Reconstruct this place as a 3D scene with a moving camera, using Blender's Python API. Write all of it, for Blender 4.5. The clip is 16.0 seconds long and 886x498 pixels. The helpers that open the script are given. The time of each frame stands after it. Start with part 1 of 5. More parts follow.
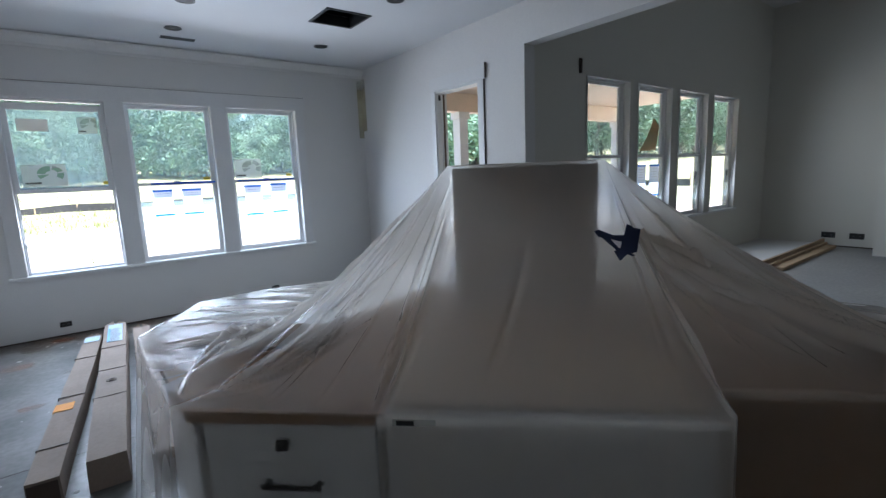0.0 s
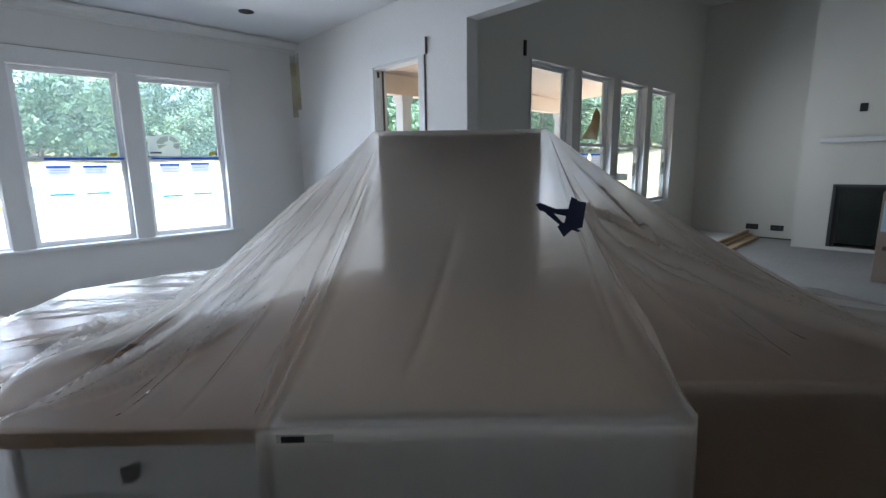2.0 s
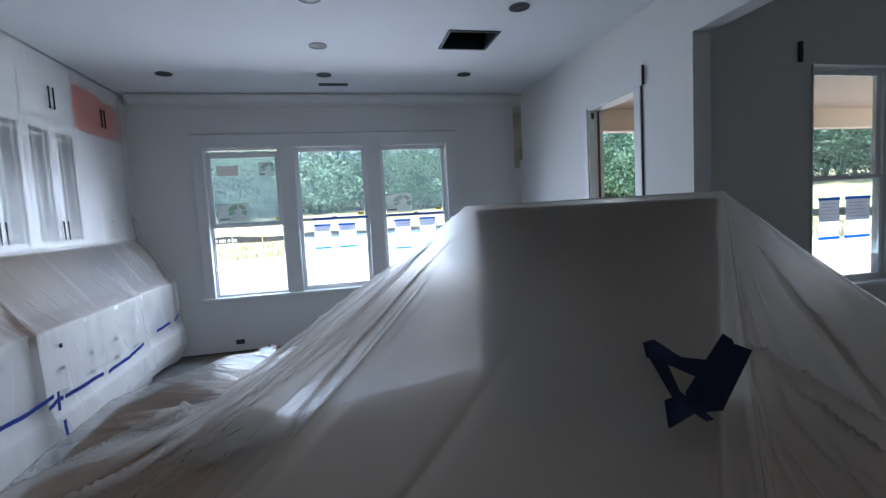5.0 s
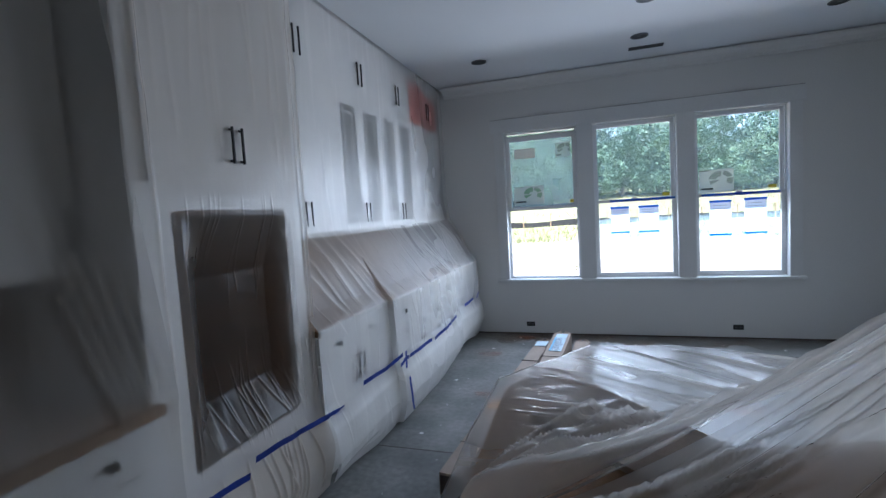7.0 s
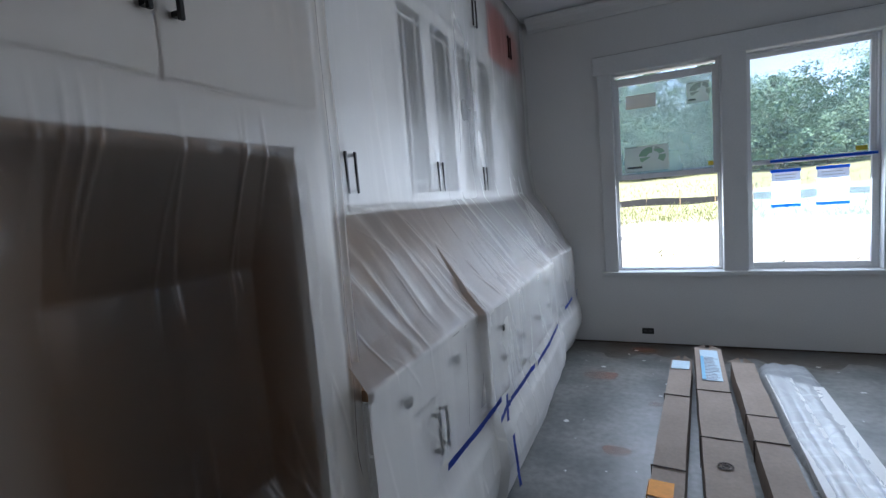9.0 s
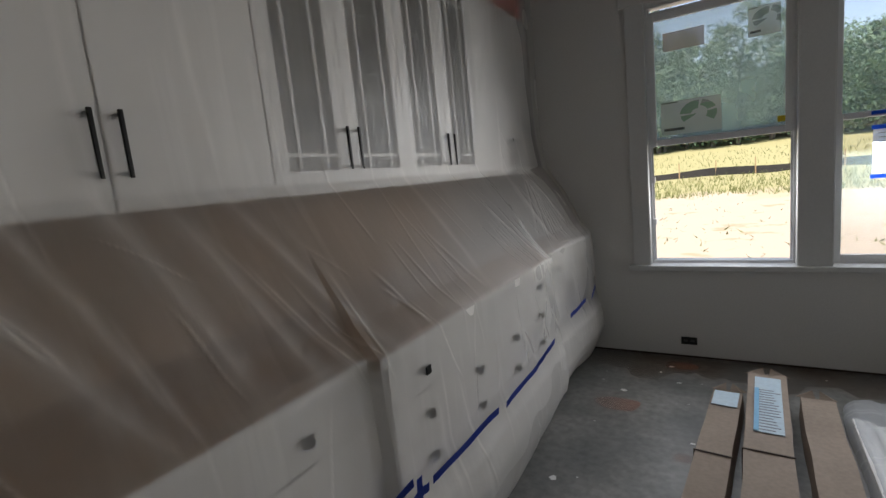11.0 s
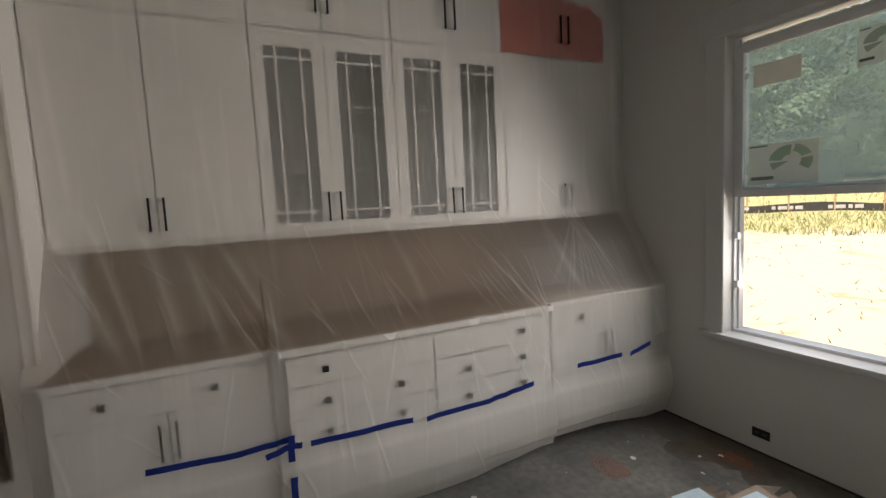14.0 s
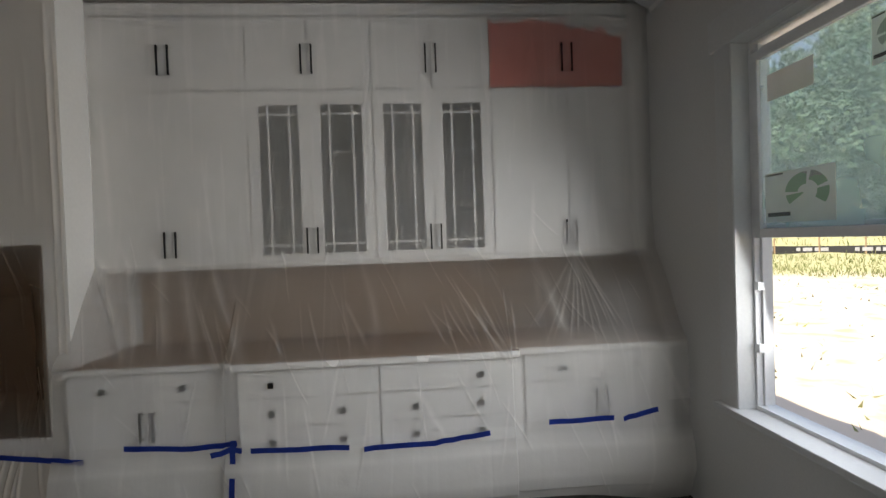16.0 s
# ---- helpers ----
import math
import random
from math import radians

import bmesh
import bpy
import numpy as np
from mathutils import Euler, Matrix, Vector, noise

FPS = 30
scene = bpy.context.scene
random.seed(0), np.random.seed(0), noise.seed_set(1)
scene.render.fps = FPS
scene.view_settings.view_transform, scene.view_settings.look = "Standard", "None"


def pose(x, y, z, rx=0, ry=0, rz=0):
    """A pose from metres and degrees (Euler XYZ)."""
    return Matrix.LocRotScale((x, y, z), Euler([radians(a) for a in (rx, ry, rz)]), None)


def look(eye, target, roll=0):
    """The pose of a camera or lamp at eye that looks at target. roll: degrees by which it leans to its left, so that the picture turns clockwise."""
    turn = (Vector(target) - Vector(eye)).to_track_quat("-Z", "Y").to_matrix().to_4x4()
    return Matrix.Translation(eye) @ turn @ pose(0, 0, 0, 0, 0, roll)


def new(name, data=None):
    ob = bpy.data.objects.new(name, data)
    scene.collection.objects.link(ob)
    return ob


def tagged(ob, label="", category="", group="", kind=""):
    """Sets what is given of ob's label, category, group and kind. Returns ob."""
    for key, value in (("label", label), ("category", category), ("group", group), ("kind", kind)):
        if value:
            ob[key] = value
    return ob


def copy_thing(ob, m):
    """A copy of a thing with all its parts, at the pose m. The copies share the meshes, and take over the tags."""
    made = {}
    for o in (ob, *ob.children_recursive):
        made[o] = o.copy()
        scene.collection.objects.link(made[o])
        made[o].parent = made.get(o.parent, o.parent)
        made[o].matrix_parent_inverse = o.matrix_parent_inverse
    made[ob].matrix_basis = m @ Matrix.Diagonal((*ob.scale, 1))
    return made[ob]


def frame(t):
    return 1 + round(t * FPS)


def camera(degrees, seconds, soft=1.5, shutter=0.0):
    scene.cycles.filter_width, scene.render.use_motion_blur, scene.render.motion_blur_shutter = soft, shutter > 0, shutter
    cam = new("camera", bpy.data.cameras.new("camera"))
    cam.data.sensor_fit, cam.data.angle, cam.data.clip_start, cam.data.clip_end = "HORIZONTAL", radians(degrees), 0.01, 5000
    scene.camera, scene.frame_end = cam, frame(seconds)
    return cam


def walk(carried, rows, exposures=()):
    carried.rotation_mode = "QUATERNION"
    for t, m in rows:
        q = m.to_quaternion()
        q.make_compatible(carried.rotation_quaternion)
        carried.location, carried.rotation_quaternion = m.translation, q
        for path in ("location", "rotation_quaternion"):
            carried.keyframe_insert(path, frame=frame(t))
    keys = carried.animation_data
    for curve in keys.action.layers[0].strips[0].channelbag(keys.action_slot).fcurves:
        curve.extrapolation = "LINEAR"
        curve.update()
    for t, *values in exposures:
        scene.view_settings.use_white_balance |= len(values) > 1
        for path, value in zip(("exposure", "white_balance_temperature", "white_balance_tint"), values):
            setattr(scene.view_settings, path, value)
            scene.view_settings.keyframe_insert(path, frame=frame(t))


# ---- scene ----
cam = camera(87.3, 16.0)
PATH = [
    (0, (-0.107, 0.047, 1.544), (1.082, 1.623, 1.224), -2.3),
    (0.5, (-0.153, -0.017, 1.587), (1.114, 1.494, 1.252), -1.3),
    (1, (-0.129, 0.029, 1.534), (1.189, 1.485, 1.155), -1.1),
    (1.5, (-0.028, 0.145, 1.472), (1.323, 1.565, 1.074), -1.0),
    (2, (0.105, 0.185, 1.448), (1.463, 1.608, 1.087), -0.9),
    (2.5, (0.271, 0.18, 1.54), (1.621, 1.625, 1.24), -1.0),
    (3, (0.448, 0.208, 1.517), (1.749, 1.709, 1.285), -1.5),
    (5.3, (0.842, 0.34, 1.569), (1.065, 2.321, 1.407), -3.1),
    (5.5, (0.83, 0.333, 1.57), (0.915, 2.324, 1.408), -3.1),
    (6, (0.74, 0.363, 1.572), (0.467, 2.338, 1.419), -3.5),
    (6.5, (0.536, 0.46, 1.556), (0.068, 2.398, 1.401), -3.4),
    (7, (0.31, 0.658, 1.527), (-0.309, 2.554, 1.376), -3.4),
    (7.5, (0.128, 0.907, 1.514), (-0.607, 2.76, 1.362), -3.3),
    (8, (-0.11, 1.217, 1.489), (-0.912, 3.041, 1.319), -3.6),
    (8.5, (-0.271, 1.494, 1.459), (-1.084, 3.312, 1.279), -4.1),
    (9, (-0.407, 1.775, 1.434), (-1.225, 3.59, 1.236), -4.5),
    (9.5, (-0.509, 2.017, 1.428), (-1.309, 3.837, 1.206), -4.7),
    (12, (0.189, 3.043, 1.404), (-1.136, 4.51, 1.102), -5.8),
    (12.5, (0.453, 3.141, 1.434), (-1.018, 4.467, 1.156), -4.8),
    (13, (0.738, 3.279, 1.495), (-0.858, 4.456, 1.231), -3.7),
    (13.5, (0.956, 3.333, 1.523), (-0.751, 4.348, 1.29), -3.1),
    (14, (1.127, 3.556, 1.56), (-0.674, 4.402, 1.365), -2.9),
    (14.5, (1.276, 3.808, 1.538), (-0.595, 4.5, 1.401), -2.8),
    (15, (1.336, 4.101, 1.557), (-0.596, 4.611, 1.469), -2.7),
    (15.5, (1.454, 4.411, 1.554), (-0.516, 4.752, 1.508), -2.3),
    (16, (1.458, 4.726, 1.546), (-0.537, 4.862, 1.51), -2.0),
]
EXPOSURES = [(0, 2.35, 5850, 14), (1, 2.45, 5900, 14), (2, 2.65, 6000, 14), (3, 2.55, 5950, 15), (5.5, 1.97, 5600, 14), (7, 1.87, 5650, 14), (9.5, 1.52, 6150, 15),
             (12, 0.7, 7900, 17), (12.5, 0.7, 8000, 17), (14, 1.12, 8200, 18), (16, 1.2, 7300, 15)]
walk(cam, [(t, look(eye, target, roll)) for t, eye, target, roll in PATH], EXPOSURES)

# ---- daylight ----
world = bpy.data.worlds.new("world")
scene.world = world
world.use_nodes = True
wn = world.node_tree.nodes
sky = wn.new("ShaderNodeTexSky")
sky.sky_type, sky.sun_disc = "NISHITA", False
sky.sun_elevation, sky.sun_rotation = radians(58), radians(200)
wn["Background"].inputs["Strength"].default_value = 0.14
world.node_tree.links.new(sky.outputs[0], wn["Background"].inputs[0])
sun = new("sun", bpy.data.lights.new("sun", "SUN"))
sun.data.energy, sun.data.angle, sun.data.color = 3.9, radians(0.5), (1.0, 0.95, 0.87)
sun.matrix_world = look((0, 0, 30), (-6, 9, 11))


# skylight entering at the windows and the porch doorway
def skylight(x0, x1, y, z0, z1, watts, tilt=0.35, colour=(0.82, 0.92, 1.0)):
    lamp = new("window_skylight", bpy.data.lights.new("window_skylight", "AREA"))
    lamp.data.shape, lamp.data.size, lamp.data.size_y = "RECTANGLE", x1 - x0, 0.8 * (z1 - z0)
    lamp.data.energy, lamp.data.color, lamp.data.spread = watts, colour, radians(152)
    c = Vector(((x0 + x1) / 2, y, (z0 + z1) / 2))
    lamp.matrix_world = look(c, c - Vector((0, 1, tilt)))
    return lamp


for x0, x1 in ((-0.64, 0.11), (0.38, 1.15), (1.42, 2.18)):
    skylight(x0, x1, 6.31, 0.74, 2.4, 6.2)
for x0, x1 in ((4.74, 5.55), (5.85, 6.63), (6.95, 7.76), (8.06, 8.9)):
    skylight(x0, x1, 3.515, 0.8, 2.58, 2.6, 0.12)
door_lamp = skylight(-0.33, 0.33, 0, 0.05, 2.4, 2.8)
door_lamp.matrix_world = look((3.32, 4.145, 1.22), (2.32, 4.145, 0.85))


# ---- materials ----
def material(name, colour, rough=0.6, metal=0.0, grain=0.0, scale=40.0, bump=0.0, stain=0.0, stain_scale=2.0, second=None, stretch=(1, 1, 1)):
    m = bpy.data.materials.new(name)
    m.use_nodes = True
    n, l = m.node_tree.nodes, m.node_tree.links
    b = n["Principled BSDF"]
    b.inputs["Base Color"].default_value = (*colour, 1)
    b.inputs["Roughness"].default_value, b.inputs["Metallic"].default_value = rough, metal
    co = n.new("ShaderNodeTexCoord")
    mp = n.new("ShaderNodeMapping")
    mp.inputs["Scale"].default_value = stretch
    l.new(co.outputs["Object"], mp.inputs["Vector"])
    fine = n.new("ShaderNodeTexNoise")
    fine.inputs["Scale"].default_value, fine.inputs["Detail"].default_value = scale, 5
    l.new(mp.outputs[0], fine.inputs["Vector"])
    if grain or stain:
        broad = n.new("ShaderNodeTexNoise")
        broad.inputs["Scale"].default_value, broad.inputs["Detail"].default_value = stain_scale, 6
        l.new(mp.outputs[0], broad.inputs["Vector"])
        dark = second or tuple(c * 0.6 for c in colour)
        ramp = n.new("ShaderNodeMapRange")
        ramp.inputs["From Min"].default_value, ramp.inputs["From Max"].default_value = 0.35, 0.7
        ramp.inputs["To Max"].default_value = stain
        l.new(broad.outputs[0], ramp.inputs["Value"])
        mix = n.new("ShaderNodeMix")
        mix.data_type = "RGBA"
        mix.inputs[6].default_value, mix.inputs[7].default_value = (*colour, 1), (*dark, 1)
        l.new(ramp.outputs[0], mix.inputs[0])
        g = n.new("ShaderNodeMapRange")
        g.inputs["From Min"].default_value, g.inputs["From Max"].default_value = 0.3, 0.7
        g.inputs["To Min"].default_value, g.inputs["To Max"].default_value = 1 - grain, 1 + grain * 0.4
        l.new(fine.outputs[0], g.inputs["Value"])
        mul = n.new("ShaderNodeMix")
        mul.data_type, mul.blend_type = "RGBA", "MULTIPLY"
        mul.inputs[0].default_value = 1
        l.new(mix.outputs[2], mul.inputs[6])
        l.new(g.outputs[0], mul.inputs[7])
        l.new(mul.outputs[2], b.inputs["Base Color"])
    if bump:
        bp = n.new("ShaderNodeBump")
        bp.inputs["Strength"].default_value, bp.inputs["Distance"].default_value = bump, 0.01
        l.new(fine.outputs[0], bp.inputs["Height"])
        l.new(bp.outputs[0], b.inputs["Normal"])
    return m


def sheen(n, l, socket, least, gain):
    """Gloss that grows towards a grazing view, alike on both sides."""
    lw = n.new("ShaderNodeLayerWeight")
    lw.inputs["Blend"].default_value = 0.5
    power, scale_up = n.new("ShaderNodeMath"), n.new("ShaderNodeMath")
    power.operation, scale_up.operation = "POWER", "MULTIPLY_ADD"
    power.inputs[1].default_value = 4.0
    scale_up.inputs[1].default_value, scale_up.inputs[2].default_value = gain, least
    l.new(lw.outputs["Facing"], power.inputs[0])
    l.new(power.outputs[0], scale_up.inputs[0])
    l.new(scale_up.outputs[0], socket)


def film_material(name, veil, tint, gloss=0.1, rough=0.25, spread=0.09, streak=0.0, layered=False, pass_on=0.5, crinkle=0.35, blur=0.0, grazing=4.0, ior=1.06):
    """Thin polythene film: part clear, part milky, with a sheen. layered: the mesh tells how milky it is at each place.
    """
    m = bpy.data.materials.new(name)
    m.use_nodes = True
    n, l = m.node_tree.nodes, m.node_tree.links
    n.remove(n["Principled BSDF"])
    clear, milk, through_milk, shine = (n.new("ShaderNodeBsdf" + k) for k in ("Transparent", "Diffuse", "Translucent", "Glossy"))
    if blur:
        sharp, soft_view, clear = clear, n.new("ShaderNodeBsdfRefraction"), n.new("ShaderNodeMixShader")
        soft_view.inputs["IOR"].default_value, soft_view.inputs["Roughness"].default_value = ior, 0.9
        clear.inputs[0].default_value = blur
        l.new(sharp.outputs[0], clear.inputs[1]), l.new(soft_view.outputs[0], clear.inputs[2])
    milk.inputs[0].default_value = through_milk.inputs[0].default_value = (*tint, 1)
    shine.inputs["Roughness"].default_value = rough
    body, coat, halves = (n.new("ShaderNodeMixShader") for _ in range(3))
    halves.inputs[0].default_value = pass_on
    l.new(milk.outputs[0], halves.inputs[1])
    l.new(through_milk.outputs[0], halves.inputs[2])
    co = n.new("ShaderNodeTexCoord")
    cloud = n.new("ShaderNodeTexNoise")
    cloud.inputs["Scale"].default_value, cloud.inputs["Detail"].default_value = 2.2, 4
    l.new(co.outputs["Object"], cloud.inputs["Vector"])
    r = n.new("ShaderNodeMapRange")
    r.inputs["From Min"].default_value, r.inputs["From Max"].default_value = 0.3, 0.7
    r.inputs["To Min"].default_value, r.inputs["To Max"].default_value = veil - spread, veil + spread
    l.new(cloud.outputs[0], r.inputs["Value"])
    if layered:
        layers, total = n.new("ShaderNodeAttribute"), n.new("ShaderNodeMath")
        layers.attribute_name = "milkiness"
        l.new(r.outputs[0], total.inputs[0]), l.new(layers.outputs["Fac"], total.inputs[1])
        r = total
    if streak:
        mp = n.new("ShaderNodeMapping")
        mp.inputs["Scale"].default_value = (13, 1.0, 1)
        l.new(co.outputs["UV"], mp.inputs["Vector"])
        line = n.new("ShaderNodeTexNoise")
        line.inputs["Scale"].default_value, line.inputs["Detail"].default_value, line.inputs["Distortion"].default_value = 1.0, 3, 0.6
        l.new(mp.outputs[0], line.inputs["Vector"])
        q = n.new("ShaderNodeMapRange")
        q.inputs["From Min"].default_value, q.inputs["From Max"].default_value, q.inputs["To Max"].default_value = 0.56, 0.74, streak
        l.new(line.outputs[0], q.inputs["Value"])
        both = n.new("ShaderNodeMath")
        both.use_clamp = True
        l.new(r.outputs[0], both.inputs[0]), l.new(q.outputs[0], both.inputs[1])
        l.new(both.outputs[0], body.inputs[0])
        wrinkle = n.new("ShaderNodeTexNoise")
        wrinkle.inputs["Scale"].default_value, wrinkle.inputs["Detail"].default_value = 14 if crinkle < 0.5 else 26, 4
        l.new(co.outputs["UV"], wrinkle.inputs["Vector"])
        lift = n.new("ShaderNodeMath")
        l.new(line.outputs[0], lift.inputs[0]), l.new(wrinkle.outputs[0], lift.inputs[1])
        bp = n.new("ShaderNodeBump")
        bp.inputs["Strength"].default_value, bp.inputs["Distance"].default_value = crinkle, 0.012
        l.new(lift.outputs[0], bp.inputs["Height"])
        l.new(bp.outputs[0], shine.inputs["Normal"]), l.new(bp.outputs[0], milk.inputs["Normal"])
    else:
        l.new(r.outputs[0], body.inputs[0])
    l.new(clear.outputs[0], body.inputs[1])
    l.new(halves.outputs[0], body.inputs[2])
    sheen(n, l, coat.inputs[0], gloss * 0.5, gloss * grazing)
    l.new(body.outputs[0], coat.inputs[1])
    l.new(shine.outputs[0], coat.inputs[2])
    l.new(coat.outputs[0], n["Material Output"].inputs["Surface"])
    return m


WALL = material("primed_drywall", (0.64, 0.63, 0.61), 0.85, grain=0.05, scale=90, bump=0.05, stain=0.18, stain_scale=0.9, second=(0.56, 0.56, 0.545))
LIVING = material("living_paint", (0.6, 0.58, 0.52), 0.85, grain=0.05, scale=90, bump=0.05, stain=0.18, stain_scale=0.9, second=(0.53, 0.515, 0.46))
CEIL = material("ceiling_paint", (0.68, 0.68, 0.68), 0.9, grain=0.04, scale=120, bump=0.05, stain=0.1, stain_scale=0.8)
TRIM = material("trim_paint", (0.64, 0.64, 0.63), 0.45, grain=0.04, scale=60, stain=0.12, stain_scale=3)
CABINET = material("cabinet_paint", (0.82, 0.80, 0.77), 0.4, grain=0.03, scale=50, stain=0.1, stain_scale=2)
VINYL = material("window_vinyl", (0.8, 0.8, 0.8), 0.35, grain=0.03, scale=60, stain=0.08, stain_scale=3)
CONCRETE = material("concrete_slab", (0.1, 0.104, 0.1), 0.42, grain=0.3, scale=24, bump=0.08, stain=0.9, stain_scale=2.2, second=(0.24, 0.235, 0.222))
PLY = material("plywood", (0.32, 0.18, 0.09), 0.7, grain=0.25, scale=18, bump=0.1, stain=0.5, stain_scale=2, stretch=(6, 1, 1))
CARD = material("cardboard", (0.32, 0.25, 0.2), 0.8, grain=0.12, scale=60, bump=0.05, stain=0.4, stain_scale=4)
BLACK = material("blackened_metal", (0.02, 0.02, 0.02), 0.35, metal=0.6, grain=0.1, scale=80)
PLASTIC_BLACK = material("black_plastic", (0.015, 0.015, 0.015), 0.5, grain=0.1, scale=60)
TAPE = material("blue_tape", (0.012, 0.05, 0.36), 0.6, grain=0.15, scale=70, stain=0.4, stain_scale=8)
DARKTAPE = material("dark_blue_tape", (0.01, 0.02, 0.08), 0.6, grain=0.15, scale=70, stain=0.4, stain_scale=8)
PAPER = film_material("paper", 0.97, (0.72, 0.79, 0.95), gloss=0.0, spread=0.02, pass_on=0.8)
LITTAPE = film_material("backlit_tape", 0.95, (0.06, 0.28, 0.85), gloss=0.02, spread=0.03, pass_on=0.85)
SHEET = film_material("polythene", 0.0, (0.9, 0.88, 0.85), gloss=0.08, rough=0.4, streak=0.1, spread=0.05, layered=True, crinkle=0.45, blur=0.34, grazing=5.0)
# the same polythene tinted dark, so the corner's shade sits in its colour
SHADED_FILM = film_material("shaded_polythene", 0.0, (0.42, 0.375, 0.32), gloss=0.05, rough=0.3, streak=0.08, layered=True, blur=0.5)
THIN = film_material("thin_polythene", 0.0, (0.76, 0.68, 0.6), gloss=0.05, rough=0.25, streak=0.05, spread=0.03, layered=True, crinkle=0.4, blur=0.6, ior=1.05)
TENT = film_material("milky_polythene", 0.0, (0.84, 0.76, 0.67), gloss=0.06, rough=0.25, streak=0.1, layered=True, pass_on=0.66, blur=0.6)
CLEAR = film_material("clear_polythene", 0.0, (0.86, 0.80, 0.73), gloss=0.06, rough=0.18, streak=0.16, layered=True, pass_on=0.66, crinkle=0.45, blur=0.25)
# the cyan veil puts haze, dirt and room reflections into the pane
GLASS = film_material("window_glass", 0.14, (0.62, 0.82, 0.84), gloss=0.05, rough=0.03, spread=0.03)
LUMBER = material("lumber", (0.42, 0.29, 0.17), 0.75, grain=0.25, scale=20, bump=0.1, stain=0.4, stretch=(0.4, 6, 6))


# ---- mesh helpers ----
def block(bm, x0, x1, y0, y1, z0, z1, bevel=0.0):
    vs = [bm.verts.new((x, y, z)) for x in (x0, x1) for y in (y0, y1) for z in (z0, z1)]
    fs = [bm.faces.new([vs[i] for i in q]) for q in ((0, 1, 3, 2), (4, 6, 7, 5), (0, 4, 5, 1), (2, 3, 7, 6), (0, 2, 6, 4), (1, 5, 7, 3))]
    if bevel:
        es = list({e for f in fs for e in f.edges})
        bmesh.ops.bevel(bm, geom=es, offset=bevel, segments=2, affect="EDGES", profile=0.6)


def blocks(*rows, bevel=0.0):
    bm = bmesh.new()
    for r in rows:
        block(bm, *r, bevel=bevel)
    return bm


def mesh_of(name, bm, mat):
    bmesh.ops.recalc_face_normals(bm, faces=bm.faces)
    me = bpy.data.meshes.new(name)
    bm.to_mesh(me)
    bm.free()
    me.materials.append(mat)
    return me


def part(name, bm, mat, parent, label=""):
    ob = new(name, mesh_of(name, bm, mat))
    ob.parent = parent
    if label:
        ob["label"] = label
    return ob


def thing(name, label, category, at=(0, 0, 0), group="", kind=""):
    ob = new(name)
    ob.location = at
    ob.empty_display_size = 0.1
    return tagged(ob, label, category, group, kind)


def solid(name, bm, mat, label, category="", kind="structure", group=""):
    return tagged(new(name, mesh_of(name, bm, mat)), label, category, group, kind)


def grid_mesh(name, pts, mat, smooth=True, density=None):
    """A sheet from an array of points, rows by columns."""
    r, c = pts.shape[:2]
    i = np.arange(r * c).reshape(r, c)
    quads = np.stack([i[:-1, :-1], i[:-1, 1:], i[1:, 1:], i[1:, :-1]], -1).reshape(-1, 4)
    me = bpy.data.meshes.new(name)
    me.from_pydata(pts.reshape(-1, 3).tolist(), [], quads.tolist())
    me.materials.append(mat)
    across = np.linalg.norm(np.diff(pts, axis=1), axis=2).mean() * np.arange(c)
    along = np.linalg.norm(np.diff(pts, axis=0), axis=2).mean() * np.arange(r)
    uv = np.stack(np.broadcast_arrays(across[None, :], along[:, None]), -1).reshape(-1, 2)
    me.uv_layers.new(name="film").data.foreach_set("uv", uv[quads.reshape(-1)].reshape(-1))
    if density is not None:
        me.attributes.new("milkiness", "FLOAT", "POINT").data.foreach_set("value", np.broadcast_to(density, (r, c)).astype(np.float32).reshape(-1))
    if smooth:
        me.polygons.foreach_set("use_smooth", np.ones(len(me.polygons), dtype=bool))
    me.update()
    return me


# ---- the shell ----
XW, XR, YN, YB, ZC = -1.82, 3.25, 6.30, -3.6, 3.05
XL, YL, ZL = 10.3, 3.5, 4.3
WINS = [(-0.69, 0.16), (0.325, 1.20), (1.365, 2.235)]
WZ0, WZ1 = 0.675, 2.45
LWINS = [(4.69, 5.6), (5.8, 6.68), (6.9, 7.81), (8.01, 8.95)]
LZ0, LZ1 = 0.755, 2.61


def wall_x(name, y0, y1, x0, x1, z0, z1, holes, label, mat=None):
    """A wall that runs along x, with holes (x0, x1, z0, z1)."""
    rows, x = [], x0
    for a, b, c, d in holes:
        rows.append((x, a, y0, y1, z0, z1))
        if c > z0:
            rows.append((a, b, y0, y1, z0, c))
        rows.append((a, b, y0, y1, d, z1))
        x = b
    rows.append((x, x1, y0, y1, z0, z1))
    return solid(name, blocks(*rows), mat or WALL, label)


def wall_y(name, x0, x1, y0, y1, z0, z1, holes, label, mat=None):
    rows, y = [], y0
    for a, b, c, d in holes:
        rows.append((x0, x1, y, a, z0, z1))
        if c > z0:
            rows.append((x0, x1, a, b, z0, c))
        rows.append((x0, x1, a, b, d, z1))
        y = b
    rows.append((x0, x1, y, y1, z0, z1))
    return solid(name, blocks(*rows), mat or WALL, label)


